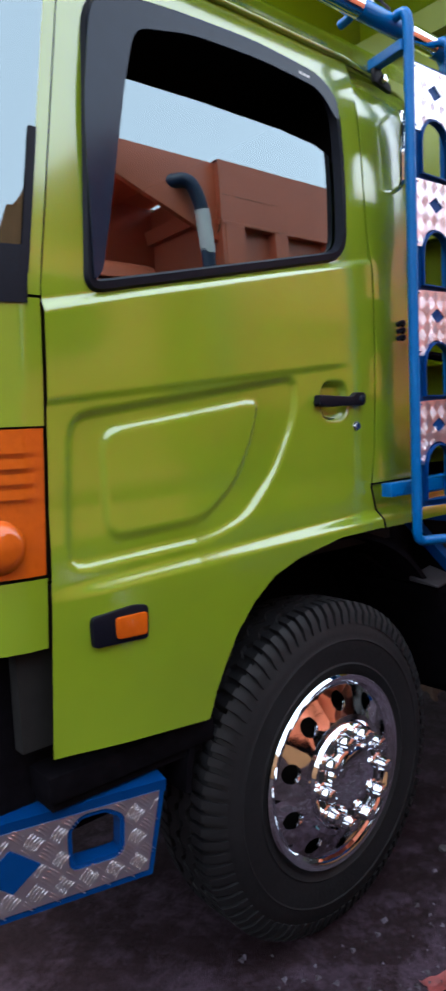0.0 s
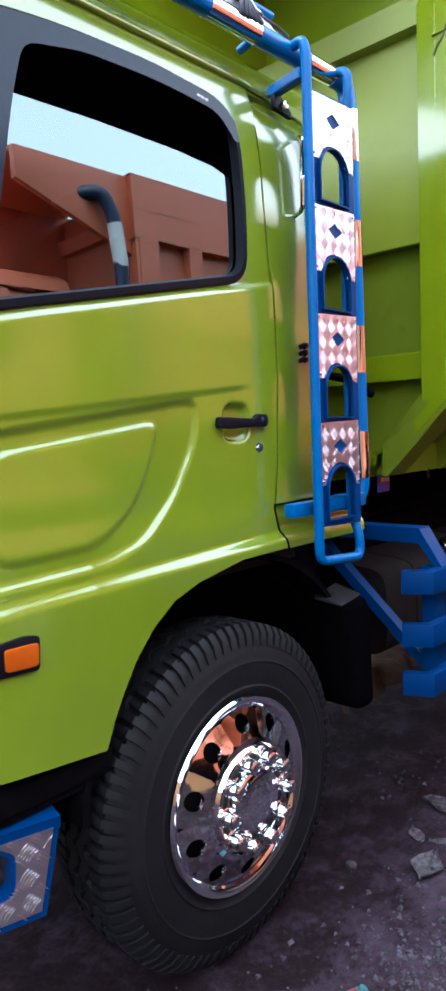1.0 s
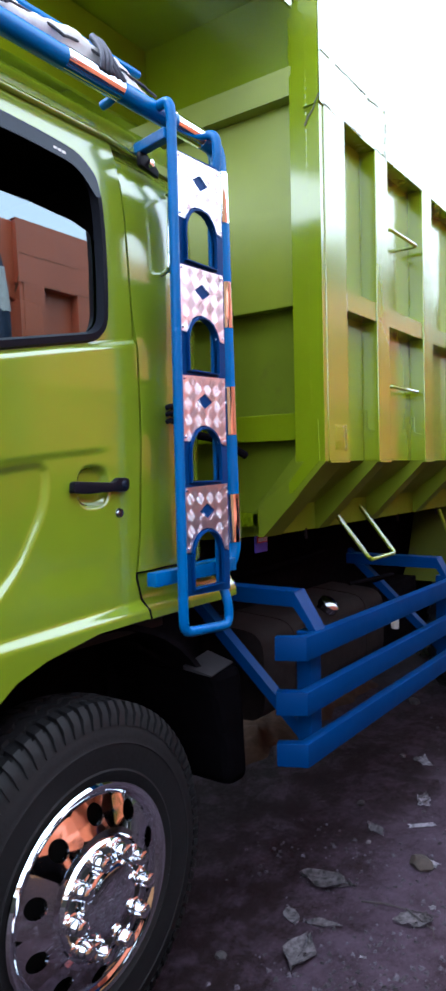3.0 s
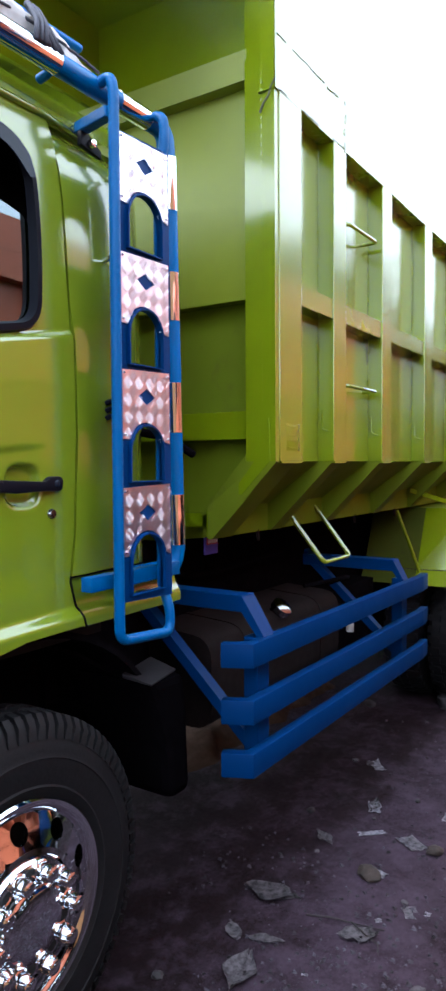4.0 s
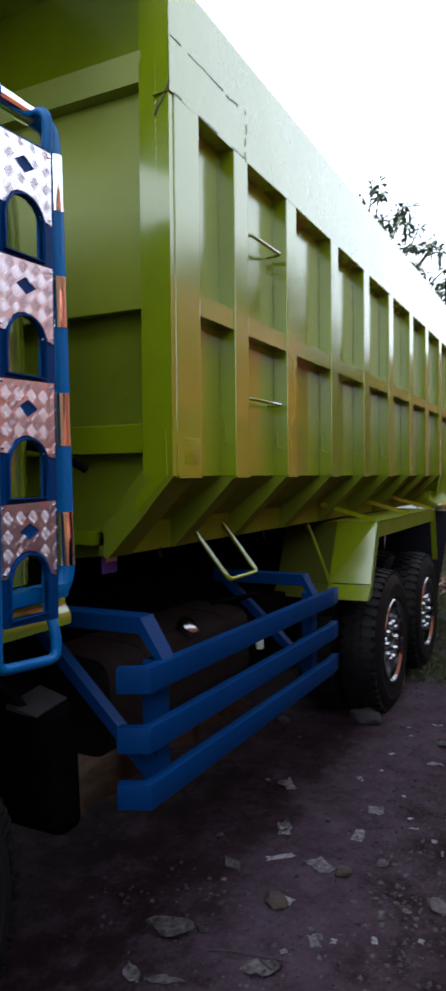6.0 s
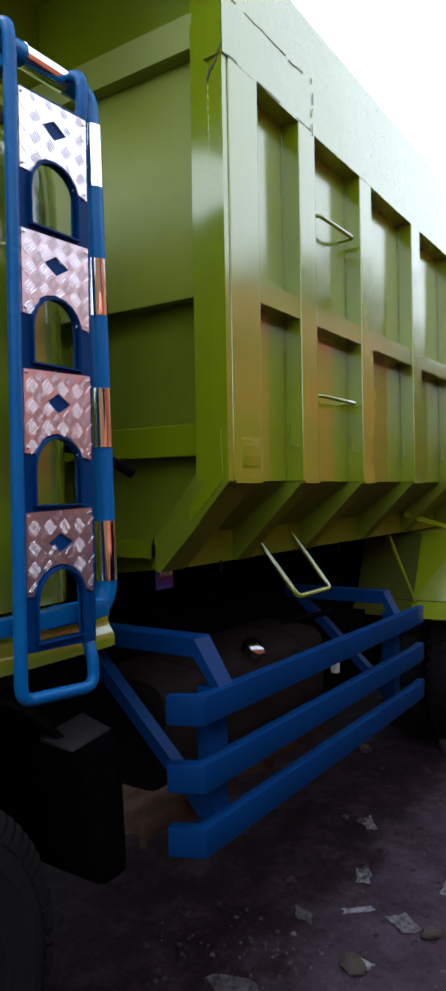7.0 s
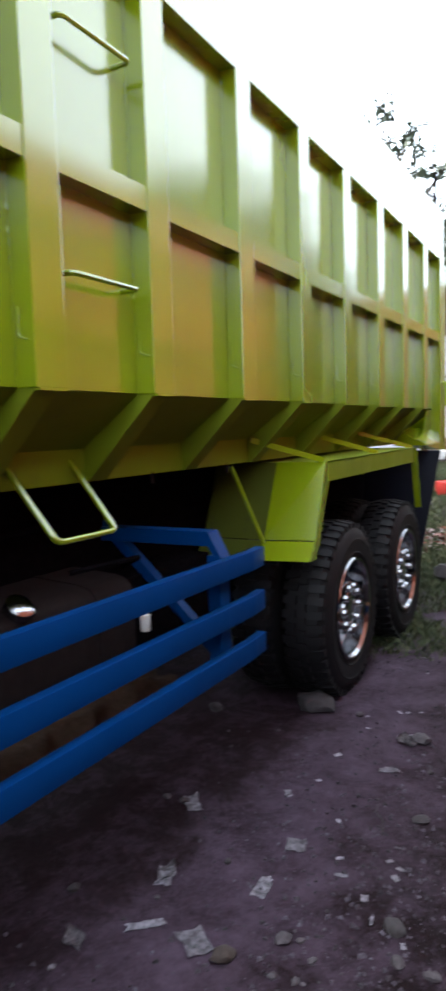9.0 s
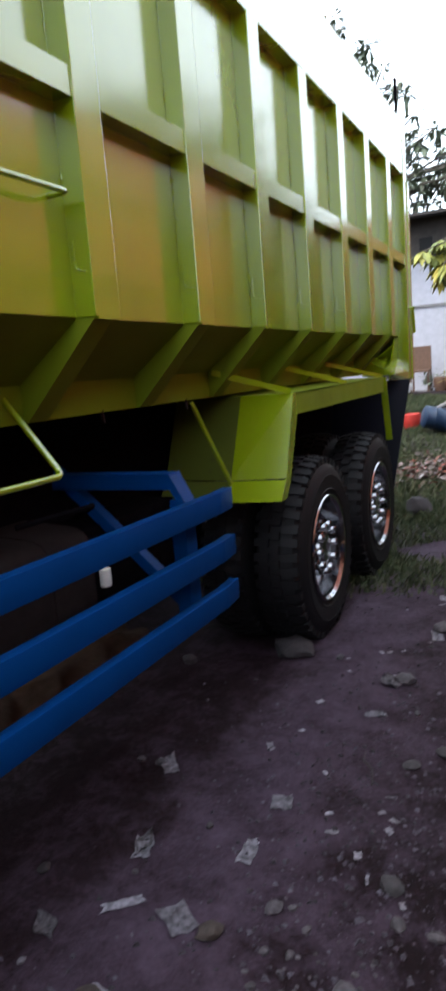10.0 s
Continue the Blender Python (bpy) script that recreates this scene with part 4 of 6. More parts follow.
    hexa(bm, [(0.42, 0.40, 1.13), (0.60, 0.40, 1.020), (0.60, 0.62, 1.020), (0.42, 0.62, 1.13), (0.42, 0.40, 1.145), (0.60, 0.40, 1.034), (0.60, 0.62, 1.034), (0.42, 0.62, 1.145)])
    part("flap_top", bm, M_UNDER, flap, smooth=20)
    bm = B()
    hexa(bm, [(0.578, 0.200, 1.012), (0.794, 0.255, 1.006), (0.782, 0.363, 1.030), (0.555, 0.308, 1.030), (0.578, 0.200, 1.020), (0.794, 0.255, 1.014), (0.782, 0.363, 1.047), (0.555, 0.308, 1.047)])
    bmesh.ops.bevel(bm, geom=bm.edges[:], offset=0.003, segments=2, affect="EDGES", profile=0.5)
    part("flap_cap", bm, M_FLAPCAP, flap, "folded lip, lighter grey for its lit top", smooth=40)


def make_step(truck):
    """Blue boxed step under the door, faced with tread plate."""
    a, b = Vector((-0.665, 0.235)), Vector((-1.16, 0.36))
    run = (a - b).normalized()

    def put(s, d, z):
        p = b + run * s
        return (p.x - run.y * d, p.y + run.x * d, z)
    L = (a - b).length
    face = [(0.0, 0.485), (L - 0.05, 0.485), (L, 0.728), (0.0, 0.728)]
    hole = round_poly([(L - 0.255, 0.575), (L - 0.135, 0.575), (L - 0.128, 0.665), (L - 0.165, 0.69), (L - 0.225, 0.69), (L - 0.255, 0.665)], 0.012, 3)
    bm = B()
    plate_with_holes(bm, face, [hole], 0.0, 0.05, put)
    step = part("cab_step", bm, M_BLUE, truck, "blue steel step with tread plate", smooth=20)
    bm = B()
    pl = [(0.0, 0.503), (L - 0.062, 0.503), (L - 0.020, 0.708), (0.0, 0.708)]
    ho = inset(hole, -0.012)
    plate_with_holes(bm, pl, [ho], -0.004, -0.0005, put)
    dia = [(L - 0.445, 0.600), (L - 0.375, 0.655), (L - 0.305, 0.600), (L - 0.375, 0.545)]
    dia = [(s - 0.03, z + 0.01) for s, z in dia]
    facing = part("step_plate", bm, M_ALU, step, "five-bar aluminium tread plate", smooth=10)
    bm = B()
    tread_bars(bm, pl, [ho, dia], -0.0042, 0.046, put, 0.082)
    tagged(part("tread_pattern", bm, M_ALU, facing), kind="stuff")
    bm = B()
    prism_pts = [put(s, -0.0065, z) for s, z in dia]
    bk = [put(s, -0.0035, z) for s, z in dia]
    hexa(bm, bk + prism_pts)
    bmesh.ops.recalc_face_normals(bm, faces=bm.faces[:])
    part("diamond", bm, M_BLUE, step, "blue painted diamond")
    bm = B()
    hexa(bm, [put(0, 0.0, 0.70), put(L, 0.0, 0.70), put(L, 0.25, 0.70), put(0, 0.25, 0.70), put(0, -0.006, 0.735), put(L, -0.006, 0.735), put(L, 0.25, 0.735), put(0, 0.25, 0.735)])
    bmesh.ops.recalc_face_normals(bm, faces=bm.faces[:])
    part("tread", bm, M_BLUE, step)


def arch_hole(cx, z0, w, h):
    """An opening with an arched head: (x, z) points."""
    r = w / 2
    return [(cx - r, z0), (cx + r, z0), (cx + r, z0 + h - r)] + [(cx + r * math.cos(t), z0 + h - r + r * math.sin(t)) for t in [math.pi * k / 10 for k in range(1, 10)]] + [(cx - r, z0 + h - r)]


def make_ladder(truck, M):
    """Blue ladder at the back of the cab: two pipes, a plate with arched openings, tread plate panels."""
    Y, xl, xr, xc = 0.12, 0.328, 0.598, 0.470
    bm = B()
    tube(bm, rounded([(xl - 0.005, Y + 0.10, 2.885), (xl + 0.0, Y + 0.01, 2.905), (xl, Y, 2.86), (xl, Y, 1.232), (xr - 0.016, Y, 1.212), (xr - 0.016, Y + 0.004, 1.30), (xr - 0.016, Y + 0.034, 1.36), (xr - 0.016, Y + 0.034, 2.70), (xr - 0.014, Y + 0.010, 2.80), (xr - 0.012, Y + 0.012, 2.90), (xr - 0.012, Y + 0.10, 2.90)], 0.04, 6), 0.0165, 12)
    ladder = part("ladder", bm, M, truck, "blue pipe ladder with tread plate panels", smooth=40)
    bm = B()
    arches = [arch_hole(xc - 0.004, z, 0.162, 0.172) for z in (2.425, 2.075, 1.715)] + [arch_hole(xc - 0.004, 1.365, 0.162, 0.182)]
    plate_with_holes(bm, [(xl + 0.008, 1.345), (xr + 0.000, 1.335), (xr + 0.000, 2.775), (xl + 0.008, 2.760)], arches, Y + 0.004, Y + 0.010)
    part("ladder_plate", bm, M_BLUE, ladder, "blue plate with four arched footholds", smooth=25)
    for a in arches:
        bm = B()
        for (p, d0), (q, d1) in (((inset(a, -0.006), -0.009), (inset(a, -0.006), 0.016)), ((inset(a, -0.006), 0.016), (a, 0.016)), ((a, 0.016), (a, -0.009)), ((a, -0.009), (inset(a, -0.006), -0.009))):
            loft(bm, [(x, Y + d0, z) for x, z in p], [(x, Y + d1, z) for x, z in q])
        bmesh.ops.remove_doubles(bm, verts=bm.verts[:], dist=0.0002)
        bmesh.ops.recalc_face_normals(bm, faces=bm.faces[:])
        part("arch_rim", bm, M_BLUE if M == M_LADDER else M, ladder, smooth=25)
    tops = [(2.555, 2.755), (2.195, 2.405), (1.845, 2.055), (1.485, 1.695)]
    for i, (z0, z1) in enumerate(tops):
        a = inset(arches[i], -0.012)
        top = [(x, z) for x, z in a if z >= z0]
        left, right = min(p[0] for p in top), max(p[0] for p in top)
        top = sorted(top)
        outline = [(xl + 0.026, z0)] + [(top[0][0], z0)] + [p for p in top if left + 0.002 < p[0] < right - 0.002] + [(top[-1][0], z0)] + [(xr - 0.012, z0 - 0.012), (xr - 0.012, z1 + 0.008), (xl + 0.026, z1)]
        zc = (2.689, 2.336, 1.978, 1.615)[i]
        dia = [(xc - 0.043, zc), (xc, zc + 0.026), (xc + 0.043, zc), (xc, zc - 0.026)]
        bm = B()
        plate_with_holes(bm, outline, [dia], Y + 0.000, Y + 0.0035)
        panel = part("tread_panel", bm, M_ALU, ladder, "aluminium tread plate with a diamond opening", smooth=10)
        bm = B()
        tread_bars(bm, outline, [dia], Y - 0.0002, 0.037, None, 0.082)
        tagged(part("tread_pattern", bm, M_ALU, panel), kind="stuff")
        for px, pz in ((xl + 0.033, z1 - 0.010), (xr - 0.020, z1 - 0.006), (xl + 0.033, z0 + 0.012), (xr - 0.020, z0 + 0.004)):
            bm = B()
            lathe(bm, [(0.0, -0.004), (0.003, -0.0035), (0.0042, 0.0)], (px, Y - 0.001, pz), 8)
            part("rivet", bm, M_CHROME, ladder)
    bm = B()
    beam(bm, (0.322, 0.130, 2.80), (0.345, 0.275, 2.795), 0.035, 0.035, 0.003)
    part("upper_bracket", bm, M, ladder, "blue bracket to the cab", smooth=30)
    bm = B()
    prism(bm, [(0.325, 2.738), (0.415, 2.722), (0.415, 2.745), (0.35, 2.785), (0.325, 2.785)], "y", 0.245, 0.262, 0.003)
    part("bracket_foot", bm, M_BLACK, ladder, "black bracket foot with a bolt", smooth=30)
    bm = B()
    lathe(bm, [(0.0, -0.012), (0.012, -0.010), (0.014, 0.0)], (0.368, 0.242, 2.752), 8)
    part("bolt", bm, M_CHROME, ladder)
    bm = B()
    box(bm, 0.255, 0.70, 0.165, 0.205, 1.385, 1.430, 0.004)
    part("lower_bracket", bm, M, ladder, "blue bracket to the cab", smooth=30)


def make_rack(truck, M):
    """Roof rack: a pipe along the cab's edge that bends down behind the ladder, with chrome sleeves."""
    path = rounded([(-1.35, 0.21, 2.80), (-1.05, 0.20, 2.885), (0.58, 0.195, 2.895), (0.668, 0.190, 2.890), (0.675, 0.185, 2.74), (0.722, 0.195, 1.46), (0.70, 0.20, 1.405), (0.52, 0.22, 1.400)], 0.05, 8)
    bm = B()
    tube(bm, path, 0.031, 16)
    rack = part("roof_rack", bm, M, truck, "blue roof rack pipe with chrome sleeves", smooth=40)
    sleeves = [((-0.53, 0.198, 2.891), (-0.30, 0.198, 2.892)), ((-0.045, 0.197, 2.893), (0.175, 0.197, 2.894)), ((0.43, 0.196, 2.895), (0.575, 0.195, 2.895))]
    for z1, z0 in ((2.80, 2.625), (2.42, 2.258), (2.048, 1.877), (1.662, 1.486)):
        def at(z):
            t = (2.74 - z) / 1.28
            return (0.675 + 0.047 * t, 0.185 + 0.010 * t, z)
        sleeves.append((at(z1), at(z0)))
    for a, b in sleeves:
        bm = B()
        tube(bm, [a, b], 0.0325, 20)
        part("sleeve", bm, M_CHROME, rack, "polished chrome sleeve", smooth=40)
    bm = B()
    tube(bm, [(-1.2, 0.262, 2.985), (-0.134, 0.262, 3.018), (0.34, 0.260, 3.030)], 0.013, 12)
    part("inner_rail", bm, M, rack, "thin blue rail", smooth=40)
    for x in (-0.66, 0.17):
        bm = B()
        tube(bm, [(x, 0.195, 2.885), (x + 0.003, 0.228, 2.872), (x + 0.005, 0.262, 2.868)], 0.014, 10)
        part("rack_stay", bm, M, rack, smooth=40)
    for x in (-0.9, -0.2, 0.30):
        bm = B()
        tube(bm, [(x, 0.215, 2.905), (x, 0.262, 3.0)], 0.009, 8)
        part("rail_post", bm, M, rack, smooth=40)


def make_tarpaulin():
    """A folded sheet lashed along the roof rack, on top of the pipe."""
    bm = B()
    rows = []
    n, m = 130, 20
    for i in range(n + 1):
        x = -1.15 + 1.57 * i / n
        pinch = 0.86 + 0.14 * math.cos(x * 21.0) * math.cos(x * 8)
        taper = 1.0 - 0.80 * smoothstep((x - 0.16) / 0.26)
        lift = 0.018 * smoothstep((x + 0.6) / 0.7)
        ring = []
        for k in range(m):
            a = 2 * math.pi * k / m
            fold = 0.009 * math.sin(a * 3 + x * 11 + 2 * noise.noise((x * 4, 1, 1))) + 0.008 * noise.noise((x * 30, a * 1.5, 7))
            w = (0.036 + fold) * pinch * (0.35 + 0.65 * taper)
            h = (0.052 + fold) * pinch * taper
            ring.append(bm.verts.new((x, 0.232 + 0.012 * (1 - taper) + w * math.cos(a), 2.936 + lift - 0.004 * (1 - taper) + h * math.sin(a))))
        rows.append(ring)
    for a, b in zip(rows, rows[1:]):
        for k in range(m):
            bm.faces.new((a[k], a[(k + 1) % m], b[(k + 1) % m], b[k]))
    bm.faces.new(rows[0][::-1])
    bm.faces.new(rows[-1])
    bmesh.ops.recalc_face_normals(bm, faces=bm.faces[:])
    t = thing("tarpaulin", (-0.3, 0.23, 2.9), "pale folded tarpaulin tied along the roof rack", "tarpaulin")
    part("cloth", bm, M_CLOTH, t, smooth=True)
    bm = B()
    pts = []
    for i in range(220):
        x = -1.10 + 1.48 * i / 219
        taper = 1.0 - 0.80 * smoothstep((x - 0.16) / 0.26)
        a = 3.75 + 0.55 * math.sin(x * 34 + 2.2 * noise.noise((x * 6, 3, 1)))
        pts.append((x + 0.012 * math.sin(x * 68), 0.232 + 0.012 * (1 - taper) + 0.046 * (0.35 + 0.65 * taper) * math.cos(a),
                    2.952 + 0.018 * smoothstep((x + 0.6) / 0.7) + 0.050 * taper * math.sin(a + 2.2) * 0.6))
    tube(bm, pts, 0.0042, 6)
    part("cord", bm, M_CORD, t, "dark lashing cord", smooth=True)
    for k in range(3):
        bm = B()
        o = 0.015 * k
        tube(bm, rounded([(0.075 + o, 0.163, 2.90), (0.085 + o * 1.2, 0.172, 2.96), (0.092 + o, 0.215, 3.025), (0.112 + o, 0.24, 3.03 - 0.006 * k), (0.118 + o, 0.20, 2.985), (0.122 + o * 1.6, 0.165, 2.905)], 0.02, 4), 0.0075, 6)
        part("strap", bm, M_STRAP, t, "blue-grey cloth strap over the sheet", smooth=True)


def make_guard(truck, M):
    """Blue side guard: three rails on two hangers, each with a diagonal stay."""
    bm = B()
    path = [(0.932, 0.166), (0.978, 0.05), (3.00, 0.042), (3.147, 0.058)]
    flatbar(bm, path, [1.094, 1.097, 1.079, 1.077], 0.092, 0.045)
    guard = part("side_guard", bm, M, truck, "blue steel side guard with three rails", smooth=30)
    for tops in ([0.880, 0.883, 0.868, 0.866], [0.678, 0.681, 0.662, 0.660]):
        bm = B()
        flatbar(bm, path, tops, 0.092, 0.045)
        part("rail", bm, M, guard, smooth=30)
    for x, y0, z0 in ((1.135, 0.165, 1.248), (2.815, 0.150, 1.195)):
        bm = B()
        box(bm, x - 0.045, x + 0.045, y0, 0.95, z0 - 0.065, z0, 0.004)
        hexa(bm, [(x - 0.040, 0.080, z0 - 0.185), (x + 0.040, 0.080, z0 - 0.185), (x + 0.045, y0 + 0.004, z0 - 0.066), (x - 0.045, y0 + 0.004, z0 - 0.066),
                  (x - 0.040, 0.066, z0 - 0.160), (x + 0.040, 0.066, z0 - 0.160), (x + 0.045, y0 + 0.004, z0 + 0.001), (x - 0.045, y0 + 0.004, z0 + 0.001)])
        bmesh.ops.recalc_face_normals(bm, faces=bm.faces[:])
        part("hanger", bm, M, guard, smooth=20)
        bm = B()
        box(bm, x - 0.045, x + 0.045, 0.097, 0.160, 0.57, 1.09, 0.004)
        part("upright", bm, M, guard, smooth=20)
        bm = B()
        beam(bm, (x, 0.12, 0.63), (x, 0.75, 1.21), 0.055, 0.045)
        part("stay", bm, M, guard)


RIBS = [1.280, 1.720, 2.305, 2.995, 3.680, 4.359, 5.065, 5.734, 6.421]
RIB_W, BED_TOP, BED_END = 0.134, 3.565, 7.07
DEEP = 0.075


def make_bed(truck, M, mine=True):
    """The tipping body: ribbed side, top board, sloping skirt, front wall with canopy, tail post."""
    FAR = 2.45
    bm = B()
    # side wall behind the ribs, skirt and sole strip
    sec = [(DEEP, BED_TOP - 0.02), (DEEP, 1.777), (0.13, 1.777), (0.13, BED_TOP - 0.02)]
    prism(bm, sec, "x", 1.16, BED_END - 0.03)
    bed = part("tipping_body", bm, M, truck, "lime green steel tipping body with ribbed side", smooth=20)
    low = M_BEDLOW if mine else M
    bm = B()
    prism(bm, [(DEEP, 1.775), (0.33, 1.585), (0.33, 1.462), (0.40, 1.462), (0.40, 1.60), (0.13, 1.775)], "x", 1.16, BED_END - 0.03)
    part("sloping_skirt", bm, low, bed, "darker matt lime green sloping skirt and sole strip", smooth=20)
    bm = B()
    box(bm, 1.16, BED_END - 0.03, 0.38, FAR - 0.4, 1.50, 1.56)
    box(bm, 1.16, BED_END - 0.03, FAR - 0.13, FAR, 1.5, BED_TOP)
    part("floor_and_far_wall", bm, M, bed)
    # top board with a weld seam, slightly buckled
    bm = B()
    nx = 60
    for z0, z1, d in ((3.135, BED_TOP, 0.0),):
        rows = []
        for i in range(nx + 1):
            x = 1.064 + (BED_END - 0.004 - 1.064) * i / nx
            rows.append([bm.verts.new((x, d + 0.004 * noise.noise((x * 2.2, z0 * 3 + j, 4)) + (DEEP if j in (0, 4) else 0.0), z0 + (z1 - z0) * (0, 0, 0.5, 1, 1)[j])) for j in range(5)])
        for a, b in zip(rows, rows[1:]):
            for k in range(4):
                bm.faces.new((a[k], b[k], b[k + 1], a[k + 1]))
    part("top_board", bm, M_BOARD if mine else M, bed, "plain top board of the side", smooth=30)
    bm = B()
    for i in range(60):
        x = 1.075 + 0.55 * i / 60
        if noise.noise((x * 9, 2, 5)) > -0.25:
            tube(bm, [(q, -0.0015, 3.331 + 0.008 * noise.noise((q * 14, 1, 1))) for q in (x, x + 0.0046, x + 0.0094)], 0.0016, 5)
    for i in range(26):
        z = 3.125 + 0.23 * i / 26
        if noise.noise((z * 31, 5, 5)) > -0.1:
            tube(bm, [(1.700 + 0.014 * noise.noise((q * 9, 3, 1)), -0.0015, q) for q in (z, z + 0.0045, z + 0.009)], 0.0015, 5)
    for i in range(60):
        x = 1.09 + 0.60 * i / 60
        if noise.noise((x * 7, 8, 5)) > -0.05:
            tube(bm, [(q, -0.0015, 3.139 + 0.003 * noise.noise((q * 20, 1, 3))) for q in (x, x + 0.005, x + 0.0102)], 0.0017, 5)
    tagged(part("board_weld", bm, M_WELD, bed, "dark patchy weld seam"), kind="stuff")
    bm = B()
    tube(bm, [(7.03, 0.06, BED_TOP - 0.02), (7.035, 0.06, 3.95)], 0.012, 6)
    part("marker_pole", bm, M_UNDER, bed, "thin dark pole at the tail")
    # ribs with the tapering foot under the skirt
    for x in RIBS:
        w = 0.182 if x == RIBS[0] else RIB_W
        bm = B()
        box(bm, x - w, x, 0.0, DEEP + 0.004, 1.773, 3.137, 0.0035)
        box(bm, x - w + 0.008, x - 0.004, -0.003, DEEP - 0.01, 1.766, 1.774)
        rib = part("rib", bm, M, bed, smooth=20)
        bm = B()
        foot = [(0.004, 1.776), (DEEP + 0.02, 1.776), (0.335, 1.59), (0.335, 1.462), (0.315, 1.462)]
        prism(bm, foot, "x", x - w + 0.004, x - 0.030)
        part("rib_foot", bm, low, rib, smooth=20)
    # middle rail between ribs
    ends = [x for x in RIBS] + [BED_END]
    for a, b in zip(ends, ends[1:]):
        bm = B()
        hexa(bm, [(a - 0.002, 0.006, 2.388), (b - RIB_W + 0.002, 0.006, 2.388), (b - RIB_W + 0.002, DEEP + 0.004, 2.388), (a - 0.002, DEEP + 0.004, 2.388),
                  (a - 0.002, 0.006, 2.470), (b - RIB_W + 0.002, 0.006, 2.470), (b - RIB_W + 0.002, DEEP + 0.004, 2.490), (a - 0.002, DEEP + 0.004, 2.490)])
        part("middle_rail", bm, M, bed, smooth=20)
        if b < 5.2:
            bm = B()
            xs = b - (0.182 if b == RIBS[0] else RIB_W)
            pts = [(xs - 0.003, DEEP - 0.004 + 0.003 * noise.noise((k, b, 1)), 1.79 + 1.33 * k / 90) for k in range(91)]
            tube(bm, pts, 0.002, 5, ends=[0.0003 + 0.0065 * max(0.0, noise.noise((k * 0.9, b * 3, 2))) for k in range(91)])
            part("weld_bead", bm, M, bed, "lumpy weld in the rib's corner", smooth=40)
            bm = B()
            tube(bm, rounded([(xs - 0.001, 0.058, 1.998), (xs - 0.001, 0.056, 1.915), (xs - 0.001, 0.018, 1.905)], 0.012, 3), 0.0032, 6)
            part("corner_weld", bm, M, bed, "bent weld mark on the rib", smooth=40)
    # cast maker's plate on the first rib, its print as plain bars
    bm = B()
    box(bm, 1.150, 1.258, -0.0004, 0.002, 1.815, 1.918, 0.0001)
    plate = part("maker_plate", bm, M, bed, "embossed green maker's plate", smooth=30)
    for z0, z1, x0, x1 in ((1.903, 1.911, 1.162, 1.225), (1.886, 1.893, 1.170, 1.246), (1.869, 1.876, 1.160, 1.236), (1.852, 1.858, 1.175, 1.246), (1.824, 1.829, 1.160, 1.248)):
        bm = B()
        box(bm, x0, x1, -0.0016, -0.0004, z0, z1, 0.0005)
        part("plate_bar", bm, M, plate, smooth=30)
    # tail post and its foot
    bm = B()
    box(bm, BED_END - RIB_W, BED_END, -0.004, 0.14, 1.39, BED_TOP, 0.006)
    box(bm, BED_END - 0.02, BED_END + 0.05, -0.012, 0.10, 1.39, 3.10, 0.004)
    hexa(bm, [(6.44, 0.02, 1.45), (6.95, 0.0, 1.39), (6.95, 0.1, 1.39), (6.44, 0.3, 1.45), (6.44, 0.02, 1.46), (6.95, 0.0, 1.46), (6.95, 0.1, 1.6), (6.44, 0.3, 1.6)])
    prism(bm, [(6.55, 1.40), (6.96, 1.39), (6.96, 1.78), (6.80, 1.775)], "y", 0.09, 0.10)
    part("tail_post", bm, M, bed, smooth=20)
    bm = B()
    tube(bm, [(7.02, -0.03, 2.02), (7.06, -0.035, 1.80)], 0.014, 8)
    tube(bm, [(7.02, 0.0, 2.02), (7.02, -0.05, 2.02)], 0.012, 8)
    part("tailgate_latch", bm, M, bed, smooth=30)
    bm = B()
    box(bm, BED_END - 0.01, BED_END + 0.03, 0.10, FAR, 1.55, 3.3)
    part("tailgate", bm, M, bed)
    # front post
    bm = B()
    hexa(bm, [(1.068, 0.003, 1.773), (1.096, 0.003, 1.773), (1.13, 0.150, 1.773), (1.098, 0.150, 1.773), (1.068, 0.006, BED_TOP - 0.01), (1.096, 0.006, BED_TOP - 0.01), (1.13, 0.150, BED_TOP - 0.01), (1.098, 0.150, BED_TOP - 0.01)])
    part("front_post", bm, M, bed, smooth=20)

    def on_post(poly, proud, thick):
        """A flat plate in the plane of the front post's face, its outline given across and up."""
        bm = B()
        a = [bm.verts.new((1.068 + 0.2 * y - proud, y, z)) for y, z in poly]
        b = [bm.verts.new((1.068 + 0.2 * y - proud + thick, y, z)) for y, z in poly]
        bm.faces.new(a)
        bm.faces.new(b[::-1])
        for k in range(len(a)):
            bm.faces.new((a[k - 1], a[k], b[k], b[k - 1]))
        bmesh.ops.recalc_face_normals(bm, faces=bm.faces[:])
        return bm
    part("post_foot", on_post([(0.0, 1.7725), (0.152, 1.7725), (0.152, 1.80), (0.40, 1.555), (0.352, 1.555), (0.352, 1.463), (0.332, 1.463)], 0.0, 0.022), low, bed, smooth=20)
    part("foot_gusset", on_post([(0.105, 1.945), (0.035, 1.935), (0.028, 1.775), (0.170, 1.645), (0.226, 1.645), (0.105, 1.775)], 0.0035, 0.003), M, bed, "small welded gusset plate", smooth=20)
    part("foot_stop", on_post([(0.340, 1.463), (0.356, 1.463), (0.356, 1.575), (0.340, 1.575)], 0.014, 0.030), M, bed, smooth=20)
    bm = B()
    for i in range(46):
        z = 2.0 + 1.5 * i / 46 + 0.006 * noise.noise((i, 1, 1))
